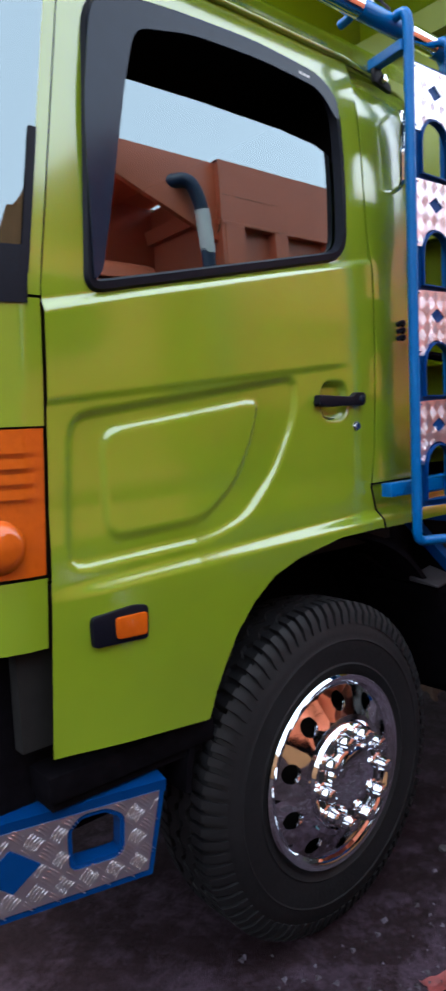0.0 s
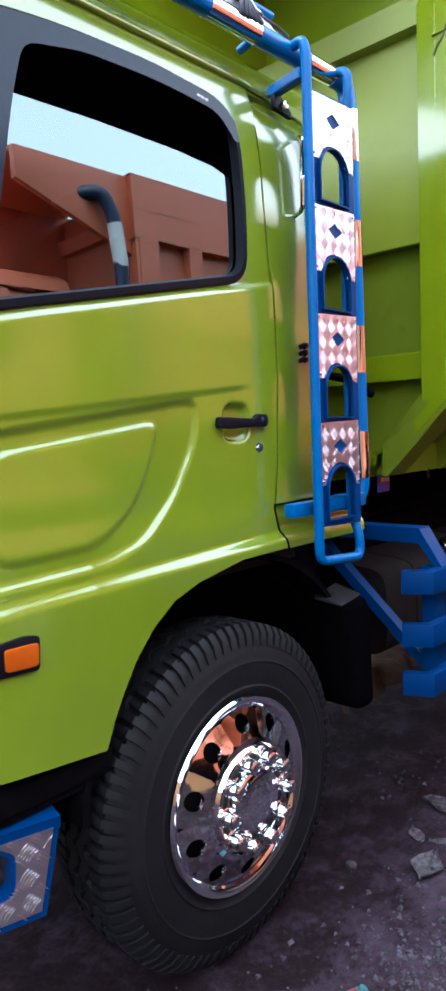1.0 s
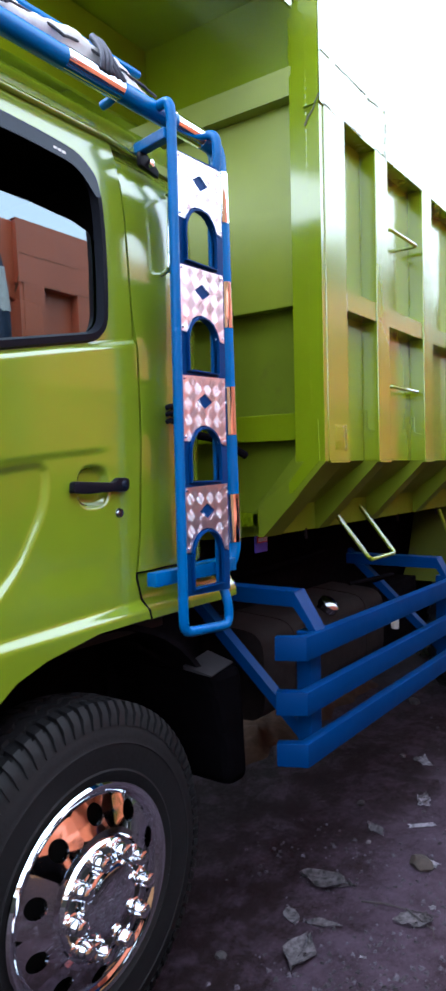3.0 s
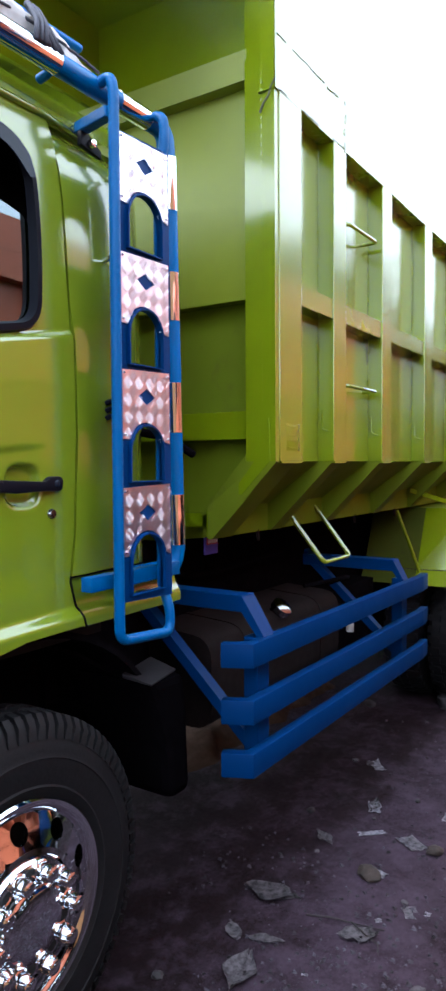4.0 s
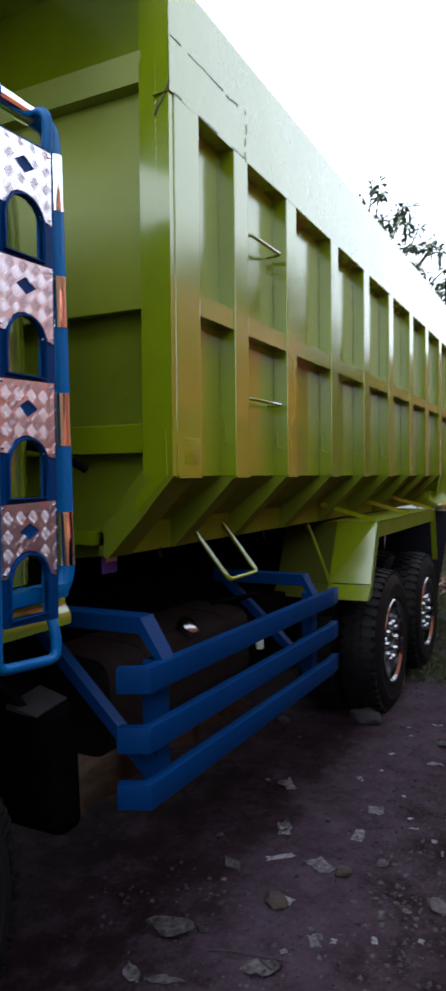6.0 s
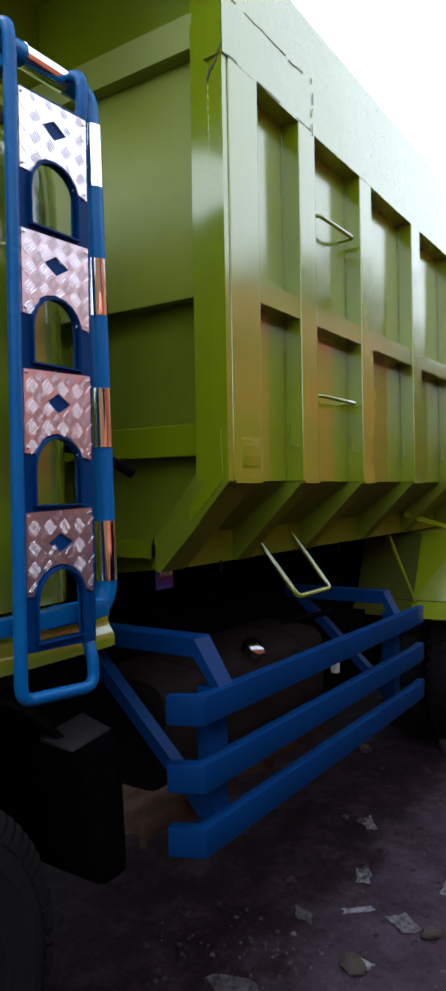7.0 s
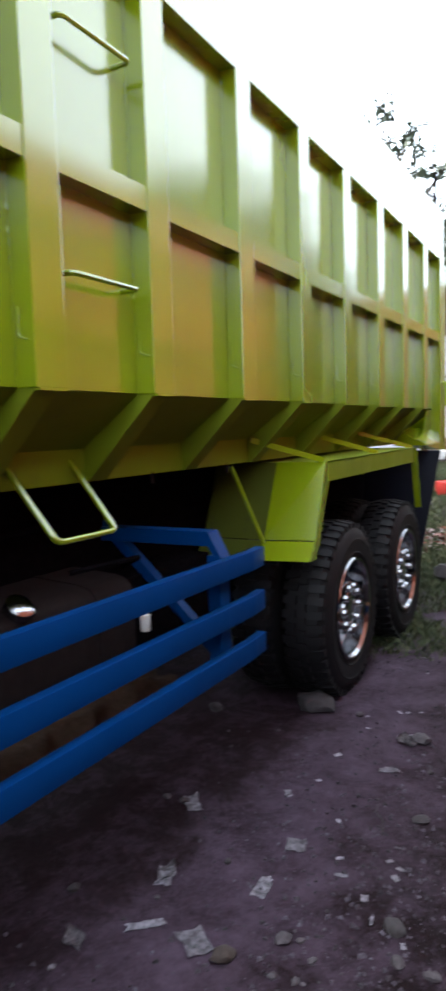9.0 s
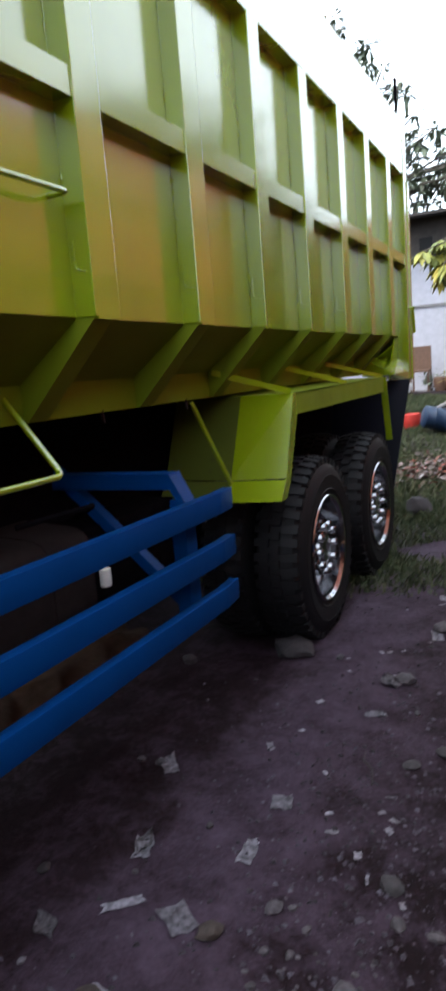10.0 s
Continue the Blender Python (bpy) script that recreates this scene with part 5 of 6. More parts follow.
        box(bm, 1.0805, 1.086, 0.066 + 0.003 * noise.noise((i, 4, 2)), 0.070 + 0.003 * noise.noise((i, 4, 2)), z, z + 0.012 + 0.012 * abs(noise.noise((i * 2.3, 4, 2))))
    tagged(part("post_weld", bm, M, bed, "rough weld line"), kind="stuff")
    bm = B()
    tube(bm, [(1.068, 0.002, 3.168), (1.070, 0.02, 3.145), (1.073, 0.032, 3.118), (1.075, 0.055, 3.096), (1.078, 0.072, 3.068)], 0.0042, 6)
    part("weld_bead", bm, M_WELD, bed, "dark broken weld line")
    # front wall: upper sheet, top beam, lower sheet set back, sill, sloping underside
    bm = B()
    box(bm, 1.172, 1.20, 0.14, FAR, 2.42, 3.70 if mine else 3.50)
    box(bm, 1.172, 1.245, 0.14, FAR, 2.413, 2.42)
    wall = part("front_wall", bm, M, bed, "lime green front wall sheet", smooth=20)
    bm = B()
    ny, nz = (60, 44) if mine else (6, 6)
    rows = []
    for i in range(ny + 1):
        y = 0.142 + (FAR - 0.15) * i / ny
        rows.append([])
        for j in range(nz + 1):
            z = 2.414 + 0.83 * j / nz
            d = 0.0032 * noise.noise((y * 2.3, z * 3.1, 6)) + 0.0007 * noise.noise((y * 7, z * 9, 2))
            d += 0.0025 * smoothstep((z - 2.785 - 0.13 * (y - 0.2)) / 0.012)
            rows[-1].append(bm.verts.new((1.168 + d * smoothstep((z - 2.41) / 0.06), y, z)))
    for a, b in zip(rows, rows[1:]):
        for k in range(nz):
            bm.faces.new((a[k], a[k + 1], b[k + 1], b[k]))
    part("dented_sheet", bm, M_SHEET if mine else M, wall, "dented sheet with a lap seam", smooth=True)
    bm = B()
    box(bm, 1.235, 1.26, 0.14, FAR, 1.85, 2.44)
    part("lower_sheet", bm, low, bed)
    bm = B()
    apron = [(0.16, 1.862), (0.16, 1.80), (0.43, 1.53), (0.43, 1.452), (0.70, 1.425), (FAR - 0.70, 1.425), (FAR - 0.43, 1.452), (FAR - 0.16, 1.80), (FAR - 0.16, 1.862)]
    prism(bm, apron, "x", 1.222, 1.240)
    part("front_apron", bm, low, bed, "darker matt lime green sheet under the front sill", smooth=20)
    bm = B()
    box(bm, 1.150, 1.24, 0.145, FAR, 1.862, 1.975, 0.005)
    part("front_sill", bm, M, bed, smooth=20)
    bm = B()
    hexa(bm, [(1.110, 0.14, 3.225), (1.17, 0.14, 3.225), (1.17, 1.4, 3.225), (1.110, 1.4, 3.225), (1.090, 0.14, 3.325), (1.17, 0.14, 3.325), (1.17, 1.4, 3.325), (1.090, 1.4, 3.325)])
    bmesh.ops.recalc_face_normals(bm, faces=bm.faces[:])
    part("front_beam", bm, M_SHEET if mine else M, bed, smooth=20)
    # canopy over the cab
    bm = B()
    lid = 3.70 if mine else 3.54
    hexa(bm, [(0.20, 0.13, lid + 0.02), (1.20, 0.13, lid), (1.20, FAR, lid), (0.20, FAR, lid + 0.02), (0.20, 0.13, lid + 0.035), (1.20, 0.13, lid + 0.015), (1.20, FAR, lid + 0.015), (0.20, FAR, lid + 0.035)])
    box(bm, 0.20, 1.075, 0.118, 0.13, 3.53, 3.80 if mine else 3.565)
    part("canopy", bm, M, bed, "lime green cab guard over the roof", smooth=20)
    bm = B()
    box(bm, 0.10 if mine else 0.55, 1.17, 0.95, 0.97, 3.34 if mine else 2.3, 3.70 if mine else 3.52)
    part("canopy_gusset", bm, M, bed, smooth=20)
    # rungs and the hanging step loop
    for z in (2.842, 2.118):
        bm = B()
        tube(bm, rounded([(1.775, DEEP, z), (1.775, 0.012, z), (2.10, 0.004, z - 0.002), (2.10, DEEP, z - 0.002)], 0.025, 4), 0.009, 8)
        part("rung", bm, M, bed, "bare rod rung", smooth=40)
    bm = B()
    tube(bm, rounded([(1.775, 0.335, 1.545), (1.800, 0.146, 1.297), (2.108, 0.146, 1.297), (2.095, 0.335, 1.545)], 0.03, 4), 0.0115, 10)
    part("step_loop", bm, M, bed, "bent rod foot loop", smooth=40)
    for x in (1.50, 2.62, 3.30):
        bm = B()
        tube(bm, [(x, 0.335, 1.47), (x + 0.01, 0.335, 1.42)], 0.008, 6)
        part("drain_pin", bm, M_TANK, bed)


def make_fender(truck, M):
    """Rear mudguard over the tandem wheels."""
    bm = B()
    hexa(bm, [(3.815, -0.012, 1.438), (5.865, -0.012, 1.445), (5.865, 0.62, 1.445), (3.815, 0.62, 1.438), (3.815, -0.012, 1.446), (5.865, -0.012, 1.453), (5.865, 0.62, 1.453), (3.815, 0.62, 1.446)])
    box(bm, 3.83, 5.865, -0.012, -0.004, 1.335, 1.449)
    fender = part("rear_mudguard", bm, M_BEDLOW if M == M_BED else M, truck, "lime green rear mudguard", smooth=20)
    bm = B()
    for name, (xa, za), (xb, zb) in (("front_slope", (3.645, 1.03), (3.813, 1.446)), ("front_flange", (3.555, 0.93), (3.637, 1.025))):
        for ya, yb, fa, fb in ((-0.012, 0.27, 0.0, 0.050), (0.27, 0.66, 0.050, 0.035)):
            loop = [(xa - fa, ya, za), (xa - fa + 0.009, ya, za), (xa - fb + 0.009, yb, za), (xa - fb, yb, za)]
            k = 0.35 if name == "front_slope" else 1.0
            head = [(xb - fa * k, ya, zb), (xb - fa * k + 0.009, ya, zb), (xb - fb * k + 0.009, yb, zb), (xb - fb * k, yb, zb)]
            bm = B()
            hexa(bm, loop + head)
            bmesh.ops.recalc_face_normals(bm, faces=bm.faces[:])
            # the inner strip carries the bed's shade in its colour, besides dust
            part(name, bm, M if ya < 0 else M_SHADED_DUSTY, fender, smooth=20)
    bm = B()
    prism(bm, [(3.555, 0.93), (3.645, 1.028), (3.815, 1.446), (3.86, 1.446), (3.86, 1.335), (3.70, 1.0), (3.64, 0.93)], "y", -0.014, -0.008)
    part("front_cheek", bm, M, fender, smooth=20)
    bm = B()
    beam(bm, (5.86, -0.008, 1.445), (6.03, -0.004, 0.95), 0.05, 0.012)
    part("rear_stay", bm, M, fender)
    for x0, x1 in ((3.52, 3.82), (4.50, 4.86), (5.40, 5.85)):
        bm = B()
        beam(bm, (x0, 0.30, 1.58), (x1, 0.0, 1.455), 0.012, 0.03)
        part("top_stay", bm, M, fender)
    bm = B()
    tube(bm, [(3.337, 0.326, 1.451), (3.49, 0.22, 1.03)], 0.012, 8)
    part("front_stay", bm, M, fender, smooth=30)
    bm = B()
    hexa(bm, [(6.17, 0.06, 0.24), (6.19, 0.06, 0.24), (6.19, 0.60, 0.24), (6.17, 0.60, 0.24), (6.60, -0.07, 1.40), (6.62, -0.07, 1.40), (6.62, 0.60, 1.40), (6.60, 0.60, 1.40)])
    part("rear_mud_flap", bm, M_BLACK, truck, "black rubber mud flap", smooth=20)


def make_chassis(truck):
    bm = B()
    box(bm, 0.6, 7.0, 0.74, 1.72, 0.85, 1.42)
    frame_part = part("chassis", bm, M_UNDER, truck, "black dirty chassis frame")
    for x0, x1, y0, y1, z0, z1, n in ((4.15, 4.40, 0.3, 2.2, 0.42, 0.62, "axle"), (5.45, 5.70, 0.3, 2.2, 0.42, 0.62, "axle"), (0.6, 1.1, 0.8, 1.7, 0.5, 0.849, "gearbox"), (-1.0, 0.598, 0.78, 1.68, 0.6, 1.15, "engine")):
        bm = B()
        box(bm, x0, x1, y0, y1, z0, z1)
        part(n, bm, M_UNDER, frame_part)
    bm = B()
    sec = round_poly([(0.40, 0.62), (0.82, 0.62), (0.82, 1.05), (0.40, 1.02)], 0.10, 5)
    prism(bm, sec, "x", 1.22, 2.55)
    tank = part("fuel_tank", bm, M_TANK, truck, "brown dusty fuel tank", smooth=30)
    for x in (1.50, 2.30):
        bm = B()
        prism(bm, inset(sec, -0.004), "x", x, x + 0.03)
        part("tank_strap", bm, M_TANK, tank, smooth=30)
    bm = B()
    lathe(bm, [(0.0, -0.03), (0.045, -0.028), (0.055, -0.02), (0.055, 0.012), (0.045, 0.02), (0.045, 0.06)], (1.90, 0.43, 1.03), 20)
    bm.transform(Matrix.Translation((1.90, 0.43, 1.03)) @ Matrix.Rotation(radians(-50), 4, "X") @ Matrix.Translation((-1.90, -0.43, -1.03)))
    part("filler_cap", bm, M_CHROME_DULL, tank, "dull grey filler cap", smooth=40)
    bm = B()
    lathe(bm, [(0.0, -0.034), (0.019, -0.034), (0.022, -0.028), (0.022, 0.034), (0.0, 0.034)], (0, 0, 0), 18)
    bm.transform(Matrix.Translation((2.486, 0.302, 0.845)) @ Matrix.Rotation(radians(90), 4, "X"))
    part("filter_canister", bm, M_WHITE, truck, "white filter canister", smooth=40)
    bm = B()
    box(bm, 2.0, 3.42, 0.52, 0.75, 0.56, 0.98, 0.01)
    tube(bm, [(2.2, 0.45, 1.10), (2.45, 0.30, 1.13), (2.6, 0.5, 1.05)], 0.012, 6)
    tube(bm, [(0.95, 0.5, 1.25), (1.15, 0.65, 1.32), (1.5, 0.7, 1.22), (2.2, 0.6, 1.27)], 0.014, 6)
    part("air_line", bm, M_UNDER, truck, smooth=30)
    bm = B()
    tube(bm, [(0.60, 0.40, 1.90), (0.80, 0.30, 1.86), (0.90, 0.26, 1.80)], 0.016, 8)
    part("hose_stub", bm, M_UNDER, truck, "black hose end behind the cab", smooth=30)
    bm = B()
    box(bm, 1.235, 1.335, 0.44, 0.447, 1.375, 1.455, 0.003)
    tag = part("hanging_tag", bm, M_INDIGO, truck, "indigo and red printed tag")
    bm = B()
    box(bm, 1.245, 1.325, 0.435, 0.4385, 1.418, 1.448)
    part("tag_print", bm, M_RED, tag)
    bm = B()
    for k in range(5):
        box(bm, 1.25 + 0.015 * k, 1.26 + 0.015 * k, 0.4325, 0.434, 1.424, 1.440)
    part("tag_bar", bm, M_WHITE, tag)


def make_intake(truck, M):
    """Side plate under the cab guard and the raised air pipe behind the cab."""
    bm = B()
    prism(bm, [(0.20, 3.36), (1.09, 3.02), (1.09, 3.56), (0.20, 3.56)], "y", 0.06, 0.11, 0.01)
    case = part("canopy_cheek", bm, M, truck, "orange side plate of the cab guard", smooth=30)
    bm = B()
    tube(bm, rounded([(0.60, 0.16, 3.36), (0.80, 0.0, 3.38), (0.86, -0.02, 3.25), (0.90, -0.02, 2.95), (0.92, -0.02, 1.9)], 0.10, 6), 0.048, 14)
    pipe = part("air_pipe", bm, M_DRUM, case, "dark blue upright air pipe", smooth=40)
    bm = B()
    tube(bm, [(0.872, -0.02, 3.18), (0.905, -0.02, 2.90)], 0.051, 14)
    part("band", bm, M_WHITE, pipe, smooth=40)


# the cab and all that hangs on it are drawn a little large: true size about the eye-high datum
CAB_SCALE = Matrix.Translation((-0.002, 0, 1.62)) @ Matrix.Diagonal((0.977, 1, 0.98, 1)) @ Matrix.Translation((0, 0, -1.62))


def make_truck(M_c, M_b, M_l, label, mine=True):
    truck = thing("dump_truck", (3.0, 1.25, 0.0), label, "truck")
    stand = Frame.m
    Frame.m = stand @ CAB_SCALE
    make_cab(truck, M_c, mine)
    make_wheel("wheel", truck, 0.006, 0.215, 0.515, True, "front tyre with chrome rim")
    if mine:
        make_step(truck)
        make_ladder(truck, M_LADDER)
        make_rack(truck, M_RACK)
    Frame.m = stand
    make_bed(truck, M_b, mine)
    make_guard(truck, M_l)
    make_fender(truck, M_b)
    if not mine:
        make_intake(truck, M_c)
    make_chassis(truck)
    make_wheel("wheel", truck, 4.266, -0.025, 0.515, False, "rear tyre with chrome rim")
    make_wheel("wheel", truck, 5.566, -0.025, 0.515, False, "rear tyre with chrome rim")
    if mine:
        for x in (4.266, 5.566):
            make_wheel("wheel", truck, x, 0.30, 0.515, False, "inner rear tyre")
            make_wheel("wheel", truck, x, 2.0, 0.515, False, "far rear tyre")
        make_wheel("wheel", truck, 0.0, 1.95, 0.515, True, "far front tyre")
    return truck


make_truck(M_CAB, M_BED, M_BLUE, "lime green dump truck with blue ladder and side guards")
Frame.m = CAB_SCALE
make_tarpaulin()
Frame.m = Matrix.Translation((0.66, -2.0, 0.0)) @ Matrix.Diagonal((1, -1, 1, 1))
make_truck(M_ORANGE, M_ORANGE, M_BLUE, "orange dump truck parked alongside in the yard", False)
Frame.m = Matrix.Identity(4)


# ---- the yard's end: house, tree, plants, things ----
def make_house():
    h = thing("house", (18.0, 1.0, 0.78), "whitewashed house with dark boarded gable and sheet roof", "house")
    X = 18.0
    bm = B()
    box(bm, X, X + 0.2, 0.0, 9.0, 0.5, 3.72)
    part("wall", bm, M_WALL, h, "whitewashed wall")
    bm = B()
    box(bm, X - 0.02, X + 0.2, 0.0, 9.0, 3.72, 4.80)
    part("gable_board", bm, M_EAVE, h, "dark weathered boards")
    bm = B()
    hexa(bm, [(X - 0.75, -0.4, 4.66), (X + 4.0, -0.4, 5.10), (X + 4.0, 9.4, 5.10), (X - 0.75, 9.4, 4.66), (X - 0.75, -0.4, 4.72), (X + 4.0, -0.4, 5.16), (X + 4.0, 9.4, 5.16), (X - 0.75, 9.4, 4.72)])
    roof = part("roof", bm, M_TILE, h, "dark sheet roof")
    bm = B()
    for i in range(50):
        y = -0.38 + 9.7 * i / 50
        tube(bm, [(X - 0.76, y, 4.715), (X + 1.5, y, 4.925)], 0.03, 6)
    part("roof_ridges", bm, M_TILE, roof)
    # the vent's dark inside is a near-black block on the boards
    bm = B()
    box(bm, X - 0.05, X + 0.02, 1.50, 1.80, 4.00, 4.28)
    part("vent", bm, M_HOLE_SHADE, h, "small vent, its dark opening put in as a dark block")
    bm = B()
    for y in (0.2, 0.78, 2.6):
        box(bm, X - 0.035, X, y, y + 0.06, 0.78, 2.75)
    box(bm, X - 0.035, X, 0.0, 9.0, 2.72, 2.78)
    part("wall_batten", bm, M_CEMENT, h, "grey battens on the wall")
    bm = B()
    box(bm, X - 1.1, X, -0.6, 9.0, 0.45, 0.80, 0.02)
    part("plinth", bm, M_CEMENT, h, "grey cement plinth")


def make_chair():
    c = thing("wooden_chair", (17.1, 1.72, 0.8), "old brown wooden chair against the house wall", "chair")
    bm = B()
    box(bm, 16.95, 17.35, 1.5, 1.95, 1.24, 1.29, 0.01)
    part("seat", bm, M_WOOD, c)
    bm = B()
    box(bm, 17.33, 17.37, 1.5, 1.95, 1.29, 1.82, 0.01)
    part("backrest", bm, M_WOOD, c)
    for x in (16.97, 17.31):
        for y in (1.52, 1.91):
            bm = B()
            box(bm, x, x + 0.04, y - 0.02, y + 0.02, 0.8, 1.25)
            part("leg", bm, M_WOOD, c)


def make_pot(x, y, z, r, name, mat, label):
    t = thing(name, (x, y, z), label, name.split("_")[-1])
    bm = B()
    prof = [(0.0, 0.0), (r * 0.7, 0.0), (r, r * 0.9), (r * 0.95, r * 1.5), (r * 0.8, r * 1.55), (r * 0.75, r * 1.3), (0.0, r * 1.25)]
    rings = []
    for rr, zz in prof:
        rings.append([bm.verts.new((x + rr * math.cos(2 * math.pi * k / 20), y + rr * math.sin(2 * math.pi * k / 20), z + zz)) for k in range(20)])
    for a, b in zip(rings, rings[1:]):
        for k in range(20):
            bm.faces.new((a[k], a[(k + 1) % 20], b[(k + 1) % 20], b[k]))
    part("bowl", bm, mat, t, smooth=40)
    return t


def make_drum():
    z = ground_height(12.0, 0.52)
    t = thing("drum", (12.0, 0.52, z), "blue plastic drum lying on the grass", "drum")
    bm = B()
    lathe(bm, [(0.0, 0.0), (0.15, 0.0), (0.175, 0.02), (0.175, 0.12), (0.185, 0.14), (0.175, 0.16), (0.175, 0.33), (0.185, 0.35), (0.175, 0.37), (0.175, 0.48), (0.15, 0.50), (0.0, 0.50)], (0, 0, 0), 24)
    bmesh.ops.recalc_face_normals(bm, faces=bm.faces[:])
    bm.transform(Matrix.Translation((12.0, 0.30, z + 0.17)) @ Matrix.Rotation(radians(25), 4, "Z") @ Matrix.Rotation(radians(14), 4, "X"))
    part("barrel", bm, M_DRUM, t, smooth=40)
    bm = B()
    tube(bm, rounded([(11.9, 0.6, z + 0.36), (12.1, 0.35, z + 0.5), (12.3, -0.05, z + 0.46), (12.4, -0.35, z + 0.2)], 0.1), 0.035, 8)
    part("hose", bm, M_CEMENT, t, smooth=True)


def leaf(bm, at, d, up, length, width, droop=0.3):
    """One leaf: a bent blade of four quads with a midrib fold."""
    d, up = d.normalized(), up.normalized()
    s = d.cross(up)
    s = s.normalized() if s.length > 1e-4 else d.orthogonal().normalized()
    up = s.cross(d)
    prev = None
    for k, w in ((0, 0.12), (1, 0.9), (2, 1.0), (3, 0.08)):
        t = k / 3
        c = at + d * (length * t) - Vector((0, 0, 1)) * (droop * length * t * t)
        row = [bm.verts.new(c - s * (w * width / 2) + up * 0.1 * width * w), bm.verts.new(c), bm.verts.new(c + s * (w * width / 2) + up * 0.1 * width * w)]
        if prev:
            bm.faces.new((prev[0], prev[1], row[1], row[0]))
            bm.faces.new((prev[1], prev[2], row[2], row[1]))
        prev = row


def rnd_dir(rng, flat=0.0):
    v = Vector((rng.gauss(0, 1), rng.gauss(0, 1), rng.gauss(0, 1 - flat)))
    return v.normalized()


def make_tree():
    rng = random.Random(5)
    base = Vector((24.0, 6.5, 0.7))
    t = thing("tree", base, "broad-leaved tree behind the house with open crown", "tree")
    bm, lf = B(), B()
    top = base + Vector((0, -0.6, 6.0))
    tube(bm, [base, base + Vector((0.1, -0.2, 2.5)), top], 0.3, 10, ends=[0.34, 0.26, 0.16])
    tips = []
    # limbs spread sideways over the roof
    for y1, z1, x1 in ((1.2, 7.0, 23.2), (2.2, 8.2, 23.6), (3.2, 9.8, 24), (4.6, 11.2, 24.4), (5.6, 12.3, 24.6), (6.5, 12.0, 25), (5.2, 11.6, 24), (4.4, 10.7, 23.8), (3.8, 10.3, 24), (3.3, 9.5, 23.8), (2.9, 8.8, 24), (2.3, 8.3, 24), (1.6, 7.7, 24), (0.9, 7.2, 24), (0.0, 7.2, 23.5), (-1.5, 7.0, 23.8), (1.8, 6.6, 22.8), (4.0, 9.0, 23.4), (-0.6, 6.3, 23.2), (8.5, 11, 25), (10, 9.5, 24), (2.8, 7.4, 24)):
        s = base + (top - base) * rng.uniform(0.65, 1.0)
        e = Vector((x1, y1, z1))
        mid = (s + e) / 2 + Vector((0, 0, 0.5))
        tube(bm, [s, mid, e], 0.07, 6, ends=[0.10, 0.06, 0.02])
        for _ in range(10):
            k = rng.uniform(0.45, 1.0)
            p = (s * (1 - k) ** 2 + mid * 2 * k * (1 - k) + e * k * k)
            q = p + rnd_dir(rng) * rng.uniform(0.3, 0.9)
            tube(bm, [p, q], 0.015, 4, cap=False, ends=[0.02, 0.008])
            tips.append(q)
        tips.append(e)
    for p in tips:
        for _ in range(rng.randint(8, 15)):
            d = rnd_dir(rng, 0.3)
            leaf(lf, p + d * rng.uniform(0.0, 0.18), d, Vector((0, 0, 1)), rng.uniform(0.22, 0.38), rng.uniform(0.09, 0.15), rng.uniform(0.1, 0.6))
    part("trunk", bm, M_BARK, t, smooth=True)
    part("crown", lf, M_LEAF, t)


def make_shrub(x, y, z, r, count, mat, label, seed):
    rng = random.Random(seed)
    t = thing("shrub", (x, y, z), label, "shrub", "shrubs along the house")
    bm, lf = B(), B()
    for k in range(9):
        a = rng.uniform(0, 6.28)
        tip = Vector((x + math.cos(a) * r * 0.7, y + math.sin(a) * r * 0.7, z + r * rng.uniform(0.8, 1.6)))
        tube(bm, [(x, y, z), tip], 0.008, 5)
        for _ in range(count // 9):
            d = rnd_dir(rng, 0.3)
            leaf(lf, tip + d * rng.uniform(0, 0.5) * r, d, Vector((0, 0, 1)), rng.uniform(0.08, 0.15), rng.uniform(0.04, 0.07), 0.3)
    part("stem", bm, M_BARK, t)
    part("foliage", lf, mat, t)


def make_barrel(x, y):
    z = ground_height(x, y)
    t = thing("barrel", (x, y, z), "pale grey upright barrel in the grass", "barrel")
    bm = B()
    rings = []
    for rr, zz in ((0.0, 0.0), (0.13, 0.0), (0.155, 0.08), (0.16, 0.20), (0.165, 0.21), (0.16, 0.22), (0.155, 0.38), (0.12, 0.44), (0.05, 0.46), (0.05, 0.50), (0.0, 0.50)):
        rings.append([bm.verts.new((x + rr * math.cos(2 * math.pi * k / 24), y + rr * math.sin(2 * math.pi * k / 24), z + zz)) for k in range(24)])
    for a, b in zip(rings, rings[1:]):
        for k in range(24):
            bm.faces.new((a[k], a[(k + 1) % 24], b[(k + 1) % 24], b[k]))
    part("shell", bm, M_CEMENT, t, smooth=40)


